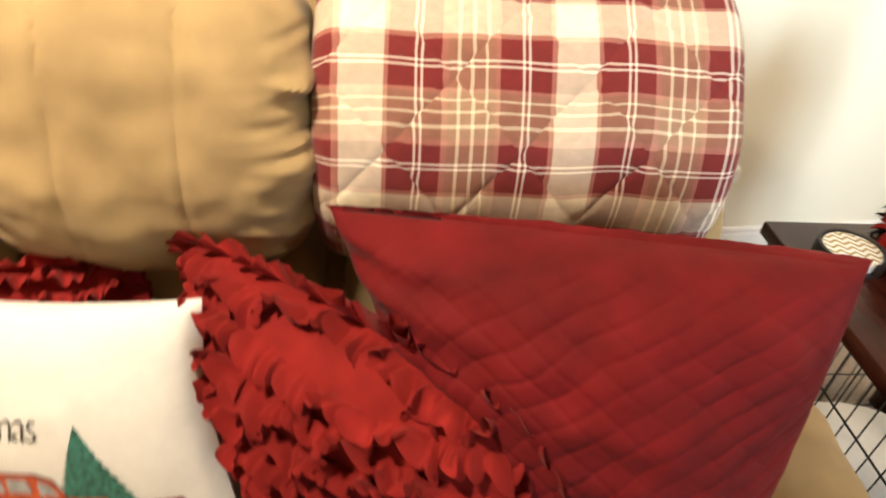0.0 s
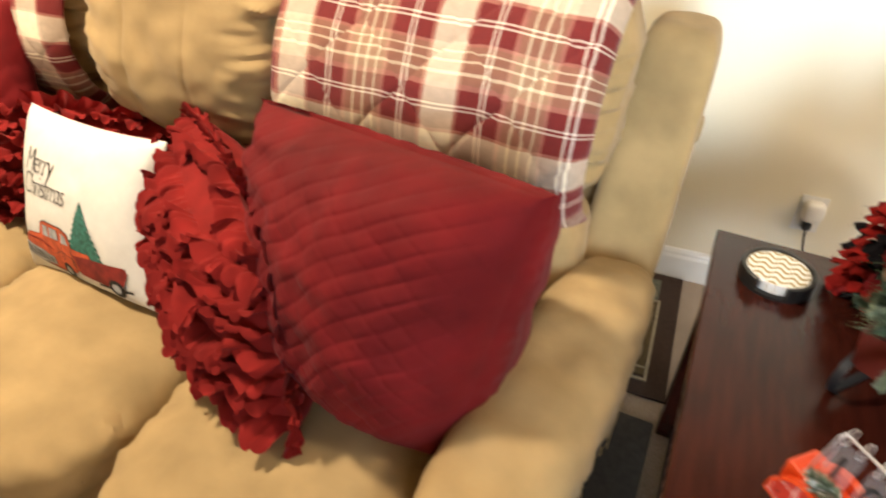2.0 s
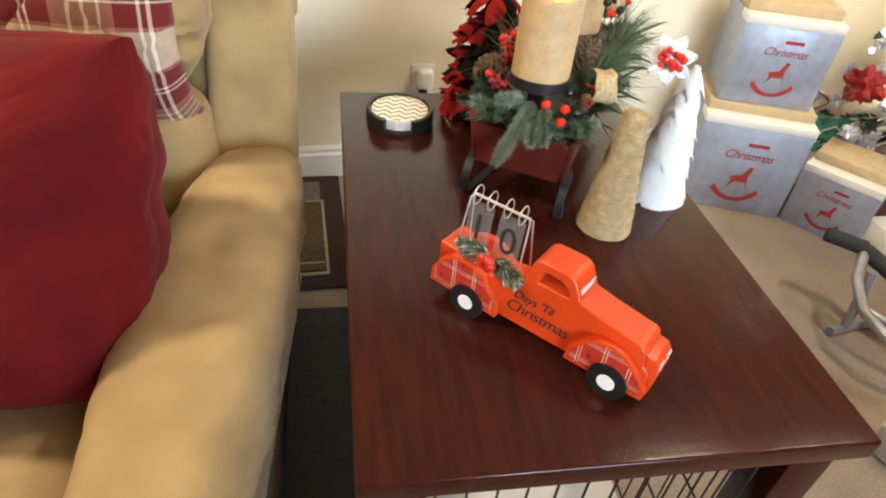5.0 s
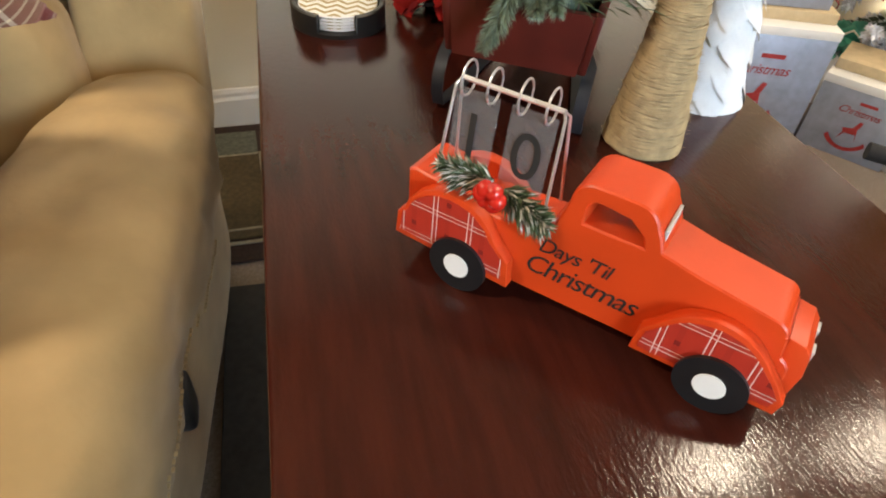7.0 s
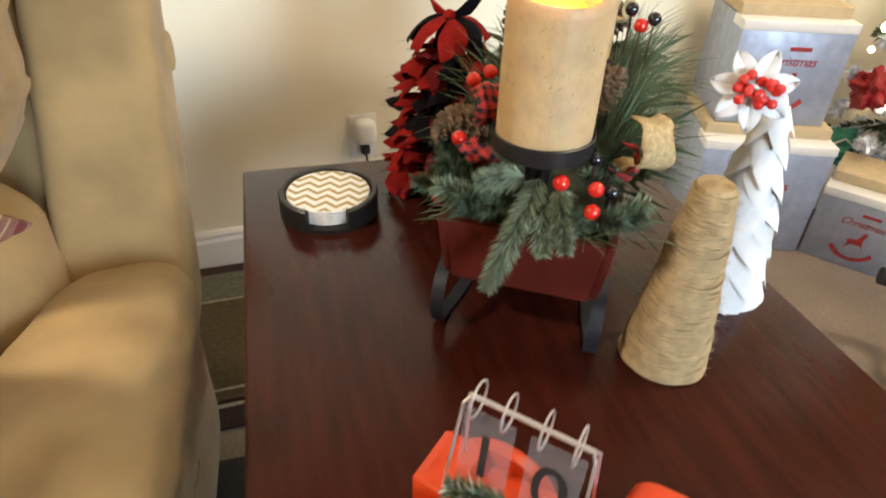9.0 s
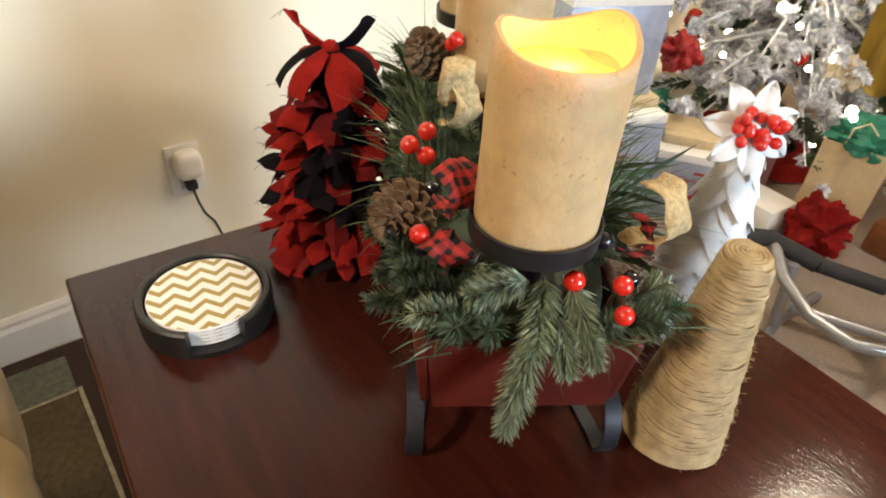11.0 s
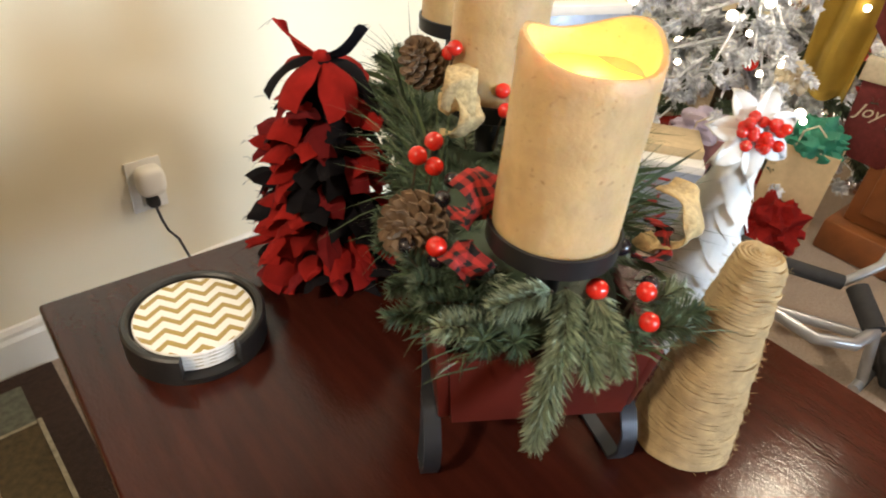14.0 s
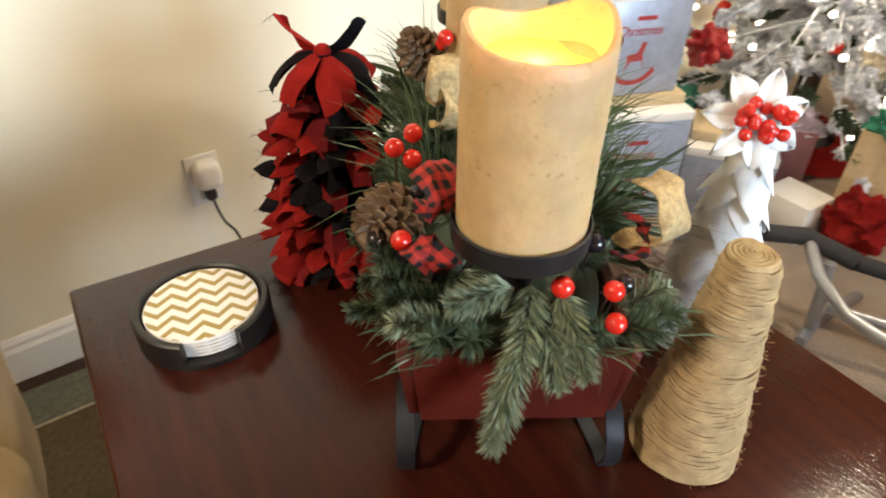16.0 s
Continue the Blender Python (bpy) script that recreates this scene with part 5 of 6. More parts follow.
for b, t, d, f in SPRIGS:
    f2 = f if f else (1 if rnd.random() < 0.25 else 0)
    L = (t - b).length
    add_sprig(bms[f2], b, t, int((14000 if f else 6400) * L), 0.0180 if f else 0.019, 0.0014 if f else 0.0012, d, 1.05 if f else 1.1, rnd)
    stem = BM()
    stem_of(stem, b, t, d, 0.0016)
    part("stem", stem, M_STEM, greens)
part("short_needles", bms[0], M_NEEDLE, greens, "dark green needles", smooth=False)
part("frosted_needles", bms[1], M_FROST, greens, "frosted grey-green needles", smooth=False)
long_bm = BM()
for y, s in ((0.10, 1), (0.14, 1), (0.20, 1), (0.27, 1), (0.33, 1), (0.12, 1), (0.17, -1), (0.24, -1), (0.31, -1), (0.38, -1), (0.43, 1), (0.36, 1), (0.22, 1)):
    b = Vector((s * 0.045, y, ZT + 0.01))
    t = b + Vector((s * rnd.uniform(0.015, 0.035), rnd.uniform(-0.02, 0.02), rnd.uniform(0.015, 0.05)))
    for k in range(115 if s > 0 else 62):
        v = Vector((s * rnd.uniform(-0.1, 1.2), rnd.uniform(-0.9, 0.9), rnd.uniform(-0.1, 1.2))).normalized()
        p = b.lerp(t, rnd.random())
        ln = rnd.uniform(0.055, 0.115)
        w = v.cross(Vector((rnd.uniform(-1, 1), rnd.uniform(-1, 1), rnd.uniform(-1, 1)))).normalized() * 0.00045
        m1 = p + v * ln * 0.6
        e = p + v * ln + Vector((0, 0, -0.10 * ln))
        long_bm.faces.new((long_bm.verts.new(p - w), long_bm.verts.new(p + w), long_bm.verts.new(m1 + w), long_bm.verts.new(e), long_bm.verts.new(m1 - w)))
for x, y, sx in ((-0.075, 0.02, -1.0), (-0.085, 0.07, -1.0), (-0.06, -0.005, -0.7), (0.085, 0.01, 0.9), (0.075, 0.05, 1.0), (0.0, -0.01, 0.1), (-0.09, 0.13, -1.0), (0.05, -0.005, 0.5)):
    b = Vector((x, y, ZT + 0.012))
    for k in range(18):
        v = Vector((sx + rnd.uniform(-0.8, 0.8), rnd.uniform(-1.1, 0.3), rnd.uniform(-0.35, 0.55))).normalized()
        p = b + Vector((rnd.uniform(-0.012, 0.012), rnd.uniform(-0.008, 0.012), rnd.uniform(-0.008, 0.012)))
        ln = rnd.uniform(0.020, 0.046)
        w = v.cross(Vector((rnd.uniform(-1, 1), rnd.uniform(-1, 1), rnd.uniform(-1, 1)))).normalized() * 0.0005
        m1 = p + v * ln * 0.6
        e = p + v * ln + Vector((0, 0, -0.12 * ln))
        long_bm.faces.new((long_bm.verts.new(p - w), long_bm.verts.new(p + w), long_bm.verts.new(m1 + w), long_bm.verts.new(e), long_bm.verts.new(m1 - w)))
part("long_needles", long_bm, M_LONG, greens, "long thin green needles", smooth=False)


def berry(at, r=0.0072, material=None, root=None, group="berries in the greenery"):
    """One berry on a wire stem that dives into the greenery."""
    mt = material or M_BERRY
    t = thing("berry_pick", ("glossy red" if mt is M_BERRY else "glossy black") + " artificial berry on a wire stem", "berry", group)
    part("berry", add_ball(BM(), r, at, 3), mt, t)
    at = Vector(at)
    root = Vector(root) if root else at + Vector((0.012, 0.02, -0.05))
    bm = BM()
    mid = (at + root) / 2 + Vector((0, 0, 0.006))
    add_tube(bm, [root, mid, at], 0.0009, 5)
    part("stem", bm, M_STEM, t)
    return t


RED = [(0.310, -0.435, 0.763), (0.303, -0.447, 0.749), (0.289, -0.412, 0.759), (0.223, -0.323, 0.765), (0.236, -0.330, 0.757), (0.267, -0.262, 0.786),
       (0.256, -0.255, 0.795), (0.275, -0.250, 0.800), (0.365, -0.235, 0.800), (0.372, -0.222, 0.812), (0.43, -0.16, 0.80), (0.445, -0.145, 0.812), (0.352, -0.170, 0.832), (0.345, -0.185, 0.842),
       (0.53, -0.05, 0.79), (0.54, -0.06, 0.80), (0.405, -0.30, 0.855)]
BLACKS = [(0.332, -0.425, 0.752), (0.325, -0.400, 0.772), (0.258, -0.285, 0.772), (0.275, -0.275, 0.778), (0.228, -0.318, 0.748), (0.415, -0.305, 0.862), (0.398, -0.290, 0.868), (0.215, -0.30, 0.755)]
for p in RED:
    berry(p, 0.0075 if p[0] < 0.3 else 0.0068)
for p in BLACKS:
    berry(p, 0.0066, M_BLACKBERRY)


def pinecone(at, axis, size=0.045):
    t = thing("pine_cone", "open brown pine cone in the greenery", "pine cone", "pine cones")
    q = Vector(axis).normalized().to_track_quat('Z', 'Y').to_matrix().to_4x4()
    M = Matrix.Translation(at) @ q
    core = BM()
    add_lathe(core, [(0.002, -size * 0.5), (size * 0.2, -size * 0.3), (size * 0.22, 0), (size * 0.12, size * 0.4), (0.002, size * 0.55)], 12)
    core.transform(M)
    part("core", core, M_CONE, t)
    N = 78
    for k in range(N):
        f = k / N
        a = k * 2.39996
        z = size * (-0.5 + 1.05 * f)
        r = size * 0.46 * math.sin(math.pi * (0.16 + 0.80 * f)) ** 0.8
        d = Vector((math.cos(a), math.sin(a), 0))
        s = Vector((-math.sin(a), math.cos(a), 0))
        up = Vector((0, 0, 1))
        w = size * 0.125 * (1 - 0.5 * f)
        tilt = 0.15 + 0.75 * f
        tip = d * r + up * (z + size * 0.14 * tilt)
        mid = d * r * 0.75 + up * (z + size * 0.05 * tilt)
        root = d * r * 0.3 + up * z
        th = up * size * 0.035
        pts = [root - s * w * 0.4, root + s * w * 0.4, mid + s * w, tip + s * w * 0.6, tip - s * w * 0.6, mid - s * w]
        bm = BM()
        top = [bm.verts.new(p + th) for p in pts]
        bot = [bm.verts.new(p - th * 0.4) for p in pts]
        bm.faces.new(top)
        bm.faces.new(bot[::-1])
        for i in range(6):
            bm.faces.new((top[i], bot[i], bot[(i + 1) % 6], top[(i + 1) % 6]))
        bm.transform(M)
        bmesh.ops.recalc_face_normals(bm, faces=bm.faces)
        part("scale", bm, M_CONE, t, smooth=False)


pinecone((0.238, -0.278, 0.752), (-0.7, -0.55, 0.25), 0.058)
pinecone((0.375, -0.285, 0.785), (0.5, -0.5, 0.7), 0.058)
pinecone((0.352, -0.135, 0.81), (-0.6, -0.2, 0.8), 0.050)
pinecone((0.52, -0.04, 0.785), (0.6, -0.5, 0.4), 0.05)


def ribbon_loop(name, label, category, at, turn, w, l, material, curl=1.0, group=""):
    """A folded loop of ribbon that opens towards its own -y."""
    bm = BM()
    lay = bm.loops.layers.uv.verify()
    n = 22
    rows = []
    for k in range(n + 1):
        f = k / n
        a = math.pi * (1.25 * f - 0.15)
        rows.append([bm.verts.new((w * (e - 0.5) * (1 - 0.35 * (1 - math.sin(math.pi * f)) * curl) + 0.004 * math.sin(5 * f + e), -0.6 * l * math.sin(a) * (0.8 + 0.2 * f) + 0.010 * noise.noise(Vector((f * 5, e * 3, at[1] * 60))), l * (0.55 - 0.55 * math.cos(a)) - 0.3 * l
                                   + 0.007 * noise.noise(Vector((f * 4, e * 2.5, at[0] * 50))))) for e in (0, 0.25, 0.5, 0.75, 1)])
    for A, B in zip(rows, rows[1:]):
        for i in range(4):
            fc = bm.faces.new((A[i], A[i + 1], B[i + 1], B[i]))
            r = rows.index(A)
            for lp, (p, q) in zip(fc.loops, ((i, r), (i + 1, r), (i + 1, r + 1), (i, r + 1))):
                lp[lay].uv = (w * p / 4, 2.1 * l * q / n)
    ob = whole(name, bm, material, label, category, group, m=Matrix.Translation(at) @ Euler([radians(a) for a in turn]).to_matrix().to_4x4())
    s = ob.modifiers.new("thickness", 'SOLIDIFY')
    s.thickness = 0.0008
    return ob


ribbon_loop("gingham_ribbon", "red and black gingham ribbon loop", "ribbon", (0.250, -0.320, 0.788), (10, 0, 10), 0.042, 0.034, M_GINGHAM, group="ribbons")
ribbon_loop("gingham_ribbon", "red and black gingham ribbon tail", "ribbon", (0.238, -0.338, 0.750), (-15, -20, 0), 0.027, 0.026, M_GINGHAM, 0.3, group="ribbons")
ribbon_loop("gingham_ribbon", "red and black gingham ribbon loop", "ribbon", (0.345, -0.405, 0.765), (15, 30, 40), 0.026, 0.026, M_GINGHAM, group="ribbons")
ribbon_loop("burlap_ribbon", "natural burlap ribbon loop", "ribbon", (0.363, -0.402, 0.774), (5, 12, 10), 0.042, 0.042, M_BURLAP, group="ribbons")
ribbon_loop("burlap_ribbon", "natural burlap ribbon loop", "ribbon", (0.330, -0.207, 0.812), (30, 10, -30), 0.034, 0.035, M_BURLAP, group="ribbons")
ribbon_loop("burlap_ribbon", "natural burlap ribbon tail", "ribbon", (0.325, -0.215, 0.790), (-20, 20, 0), 0.032, 0.034, M_BURLAP, group="ribbons")
ribbon_loop("burlap_ribbon", "natural burlap ribbon loop", "ribbon", (0.50, -0.075, 0.805), (20, 0, 40), 0.034, 0.04, M_BURLAP, group="ribbons")

# ---- twine cone ----
cone_m = Matrix.Translation((0.405, -0.462, T)) @ Euler((0, 0, 0.4)).to_matrix().to_4x4()
tw = thing("twine_cone", "cone wrapped in rough jute twine", "christmas decoration", m=cone_m)
HC = 0.196
bm = BM()
TURNS = 92
pts, rad = [], []
prev = None
seg = 40
for k in range(seg * TURNS + 1):
    f = k / (seg * TURNS)
    a = 2 * math.pi * k / seg
    z = 0.0022 + (HC - 0.004) * f + 0.0030 * noise.noise(Vector((math.cos(a) * 1.6, math.sin(a) * 1.6, f * 70)))
    r = 0.0415 * (1 - f) + 0.0165 * f + 0.0020 * noise.noise(Vector((math.cos(a) * 1.3, math.sin(a) * 1.3, f * 120 + 7))) + 0.0016 * noise.noise(Vector((math.cos(a), math.sin(a), f * 7)))
    pts.append(Vector((r * math.cos(a), r * math.sin(a), z)))
for k in range(1, 120):
    f = k / 120
    a = 2 * math.pi * k / 24
    pts.append(Vector((0.0165 * (1 - f) * math.cos(a), 0.0165 * (1 - f) * math.sin(a), HC + 0.0012 * f)))
add_tube(bm, pts, 0.0017, 5)
part("twine", bm, M_TWINE, tw)
part("core", add_lathe(BM(), [(0.040, 0.0004), (0.0408, 0.002), (0.0158, HC - 0.002), (0.012, HC)], 32), M_TWINECORE, tw)
bm = BM()
rnd = random.Random(8)
for k in range(1100):
    f, a = rnd.random(), rnd.uniform(0, 6.28)
    r = 0.0415 * (1 - f) + 0.0165 * f + 0.0015
    p = Vector((r * math.cos(a), r * math.sin(a), 0.004 + (HC - 0.006) * f))
    d = Vector((math.cos(a) * 0.5 + rnd.uniform(-1, 1), math.sin(a) * 0.5 + rnd.uniform(-1, 1), rnd.uniform(-0.4, 0.6))).normalized()
    add_tube(bm, [p, p + d * rnd.uniform(0.002, 0.006) + Vector((0, 0, 0.001))], 0.00017, 3)
part("loose_fibre", bm, M_TWINE, tw)

# ---- white paper tree ----
wt = thing("paper_tree", "white layered paper tree with red berries on top", "christmas decoration", m=pose(0.530, -0.370, T))
HT = 0.235
rnd = random.Random(15)
part("core", add_lathe(BM(), [(0.030, 0.0004), (0.042, 0.001), (0.040, 0.02), (0.010, HT - 0.02), (0.004, HT - 0.005)], 28), M_PETAL, wt)
for row in range(12):
    f = row / 11
    z = 0.012 + (HT - 0.040) * f
    r = 0.047 * (1 - f) + 0.0130 * f
    cnt = max(5, int(9 * (1 - f) + 5 * f))
    for k in range(cnt):
        a = 2 * math.pi * (k + 0.5 * (row % 2)) / cnt + rnd.uniform(-0.12, 0.12)
        d, s, up = Vector((math.cos(a), math.sin(a), 0)), Vector((-math.sin(a), math.cos(a), 0)), Vector((0, 0, 1))
        hgt = 0.044 * rnd.uniform(0.85, 1.15)
        w = 1.45 * r * math.pi / cnt + 0.002
        lift = rnd.uniform(0.003, 0.012)
        bm = BM()
        rows = []
        for i in range(5):
            g = i / 4
            ww = w * (1 - 0.95 * (max(g - 0.30, 0) / 0.70) ** 1.5)
            zz = z + hgt * (0.35 - g)
            rz = 0.047 + (0.0130 - 0.047) * (zz - 0.012) / (HT - 0.040) - 0.0015 + lift * g
            rows.append([bm.verts.new((d * math.cos(ww * e / max(rz, 0.012)) + s * math.sin(ww * e / max(rz, 0.012))) * rz + up * zz) for e in (-1, -0.5, 0, 0.5, 1)])
        for A, B in zip(rows, rows[1:]):
            for i in range(4):
                bm.faces.new((A[i], A[i + 1], B[i + 1], B[i]))
        part("paper_petal", bm, M_PETAL, wt, smooth="soft")
FM = Matrix.Translation((-0.062, -0.026, HT + 0.014)) @ Vector((-0.55, -0.80, 0.30)).to_track_quat('Z', 'Y').to_matrix().to_4x4()
for k in range(7):
    a = 2 * math.pi * k / 7 + 0.35
    bm = BM()
    rows = []
    for i in range(7):
        g = i / 6
        ww = 0.0100 * math.sin(math.pi * min(0.12 + 0.86 * g, 1)) ** 0.8
        rr = 0.006 + 0.031 * g
        rows.append([bm.verts.new((rr * math.cos(a) - e * ww * math.sin(a), rr * math.sin(a) + e * ww * math.cos(a), 0.010 * g - 0.006 * abs(e) ** 2 * -1 - 0.012 * g * g)) for e in (-1, 0, 1)])
    for A, B in zip(rows, rows[1:]):
        for i in range(2):
            bm.faces.new((A[i], A[i + 1], B[i + 1], B[i]))
    bm.transform(FM)
    p = part("flower_petal", bm, M_PETAL, wt)
    sd = p.modifiers.new("thickness", 'SOLIDIFY')
    sd.thickness = 0.0012
for k in range(22):
    q = FM @ Vector((rnd.uniform(-0.020, 0.020), rnd.uniform(-0.013, 0.013), rnd.uniform(0.008, 0.017)))
    part("berry", add_ball(BM(), 0.0047, q, 2), M_BERRY, wt, "glossy red berry")
part("flower_hub", add_ball(BM(), 0.009, FM @ Vector((0, 0, 0.002)), 2), M_PETAL, wt)

# ---- rag tree ----
rt = thing("rag_tree", "small tree of red and black flannel strips", "christmas decoration", m=pose(0.280, -0.072, T))
HR = 0.232
part("core", add_lathe(BM(), [(0.030, 0.0004), (0.036, 0.002), (0.046, 0.05), (0.034, 0.15), (0.010, HR)], 20), M_CLOTHBLACK, rt)
rnd = random.Random(31)
THREADS = BM()


def rag(d, base, ln, w, droop, material, roll, rise=0.2, cut=0.0, point=0.3):
    """One folded strip of cloth with a slanting cut end and a few loose threads."""
    up = Vector((0, 0, 1))
    s = Vector((-d.y, d.x, 0)).normalized()
    s, nrm = (s * math.cos(roll) + up * math.sin(roll)), (up * math.cos(roll) - s * math.sin(roll))
    bm = BM()
    rows = []
    ph = rnd.uniform(0, 9)
    for i in range(8):
        g = i / 7
        ww = w * (0.34 + 0.66 * min(g * 1.9, 1)) * (1 - point * (max(g - 0.6, 0) / 0.4) ** 1.4)
        c = base + d * ln * g * (1 - 0.3 * abs(droop) * g) + up * (ln * (rise * g - droop * g * g))
        rows.append([bm.verts.new(c + s * (ww * e) - nrm * (ww * (0.50 - 0.25 * g) * e * e) + d * (ln * g ** 3 * (cut * e - 0.10 * abs(e)))
                                  + nrm * 0.0045 * noise.noise(Vector((e * 1.6 + ph, g * 2.2, ph)))) for e in (-1, -0.6, -0.2, 0.2, 0.6, 1)])
    for A, B in zip(rows, rows[1:]):
        for i in range(5):
            bm.faces.new((A[i], A[i + 1], B[i + 1], B[i]))
    for k in range(2):
        p = rows[-1][rnd.randrange(6)].co
        v = (d + Vector((rnd.uniform(-0.7, 0.7), rnd.uniform(-0.7, 0.7), rnd.uniform(-0.9, 0.4)))) * rnd.uniform(0.004, 0.011)
        add_tube(THREADS, [p, p + v * 0.5 + up * 0.0012, p + v], 0.00022, 3)
    part("cloth_strip", bm, material, rt)


for row in range(13):
    f = row / 12
    z = 0.014 + (HR - 0.052) * f
    r = 0.040 * (1 - f) ** 0.6 + 0.046
    cnt = int(15 - 5 * f)
    for k in range(cnt):
        a = 2 * math.pi * k / cnt + rnd.uniform(-0.3, 0.3) + row * 0.7
        d = Vector((math.cos(a), math.sin(a), 0))
        pick = noise.noise(Vector((math.cos(a) * 1.6, math.sin(a) * 1.6, row * 0.6 + 3))) * 0.7 + rnd.uniform(-0.22, 0.22)
        mt = M_CLOTHBLACK if pick > 0.10 else (M_CLOTHMAROON if pick > -0.02 else M_CLOTHRED)
        rag(d, d * (r * 0.50) + Vector((0, 0, z + rnd.uniform(-0.008, 0.008))), r * 0.42 + rnd.uniform(0.014, 0.024), rnd.uniform(0.010, 0.0165), rnd.uniform(0.25, 1.0), mt,
            rnd.uniform(-0.5, 0.5), rnd.uniform(0.1, 0.55), rnd.uniform(-0.22, 0.22), rnd.choice((0.15, 0.35, 0.8)))
for k, mt in enumerate((M_CLOTHRED, M_CLOTHRED, M_CLOTHBLACK, M_CLOTHRED, M_CLOTHMAROON, M_CLOTHRED, M_CLOTHBLACK)):
    a = 3.55 + 0.9 * k + rnd.uniform(-0.15, 0.15)
    d = Vector((math.cos(a), math.sin(a), 0))
    rag(d, Vector((0, 0, HR)) + d * 0.004, rnd.uniform(0.062, 0.074), 0.0185, rnd.uniform(0.48, 0.66), mt, rnd.uniform(-0.3, 0.3), 0.05, rnd.uniform(-0.2, 0.2), 0.12)
for a, mt in ((2.42, M_CLOTHRED), (-0.62, M_CLOTHBLACK)):
    d = Vector((math.cos(a), math.sin(a), 0))
    rag(d, Vector((0, 0, HR + 0.002)) + d * 0.002, 0.043, 0.0125, -0.28, mt, 0.9 if a > 0 else -0.9, 0.42, 0.15, 0.85)
part("knot", add_ball(BM(), 0.009, (0, 0, HR), 2), M_CLOTHRED, rt)
tagged(part("loose_thread", THREADS, M_CLOTHBLACK, rt), "loose dark threads", kind="stuff")


# ---- gift boxes on the carpet ----
def gift_box(at, angle, w, d, h, label):
    g = thing("gift_box", label, "gift box", "stacked gift boxes", m=pose(at[0], at[1], at[2], 0, 0, angle))
    t = 0.004
    part("body", add_box(BM(), (0, 0, 0.0006), (w, d, h), 0.0025), M_GLITTER, g)
    part("flap", add_box(BM(), (0.004, 0.05, h + 0.0004), (w - 0.004, d + 0.006, h + 0.030), 0.004), M_KRAFT, g, "plain kraft cardboard flap")
    part("edge_strip", add_box(BM(), (-0.0006, -0.0012, h - 0.022), (w + 0.0006, d * 0.3, h + 0.0012), 0.0008), M_WHITE, g, "pale folded top edge")
    cx = w * 0.5

    def flat(bm, z, y=-0.0014):
        for v in bm.verts:
            v.co = Vector((cx + v.co.x, y, z + v.co.y))
        return bm
    k = w / 0.30
    bm = text_mesh("Christmas", 0.037 * k, 0.3, 0.9)
    bmesh.ops.triangulate(bm, faces=bm.faces)
    part("lettering", flat(bm, h * 0.60), M_BOXRED, g, "red lettering reading Christmas")
    part("lettering_bar", flat(poly([(-0.012 * k, 0), (0.045 * k, 0), (0.045 * k, 0.011 * k), (-0.012 * k, 0.011 * k)]), h * 0.74), M_BOXRED, g, "small red bar of print")
    rock = [(0.085 * k * math.sin(a), -0.085 * k * math.cos(a) + 0.060 * k) for a in (radians(-55 + 110 * i / 14) for i in range(15))]
    rock2 = [(x * 0.86, y + 0.013 * k) for x, y in rock[::-1]]
    bm = BM()
    lo = [bm.verts.new((x, y, 0)) for x, y in rock]
    hi = [bm.verts.new((x, y, 0)) for x, y in rock2[::-1]]
    for i in range(14):
        bm.faces.new((lo[i], lo[i + 1], hi[i + 1], hi[i]))
    part("printed_rocker", flat(bm, h * 0.20), M_BOXRED, g, "red printed rocker curve")
    part("printed_motif", flat(poly([(-0.030 * k, 0.0), (-0.020 * k, 0.030 * k), (-0.026 * k, 0.045 * k), (0.005 * k, 0.052 * k), (0.018 * k, 0.082 * k), (0.030 * k, 0.080 * k), (0.022 * k, 0.050 * k), (0.030 * k, 0.004 * k), (0.022 * k, 0.030 * k), (-0.012 * k, 0.028 * k)]), h * 0.245), M_BOXRED, g, "plain red printed motif")
    return g


gift_box((1.135, 0.430, 0), -20, 0.335, 0.27, 0.325, "silver gift box with red Christmas print on the carpet")
gift_box((1.178, 0.475, 0.356), -17.5, 0.28, 0.235, 0.262, "smaller silver gift box stacked on another box")
gift_box((1.462, 0.318, 0), -52, 0.235, 0.20, 0.216, "small silver gift box beside the stack")

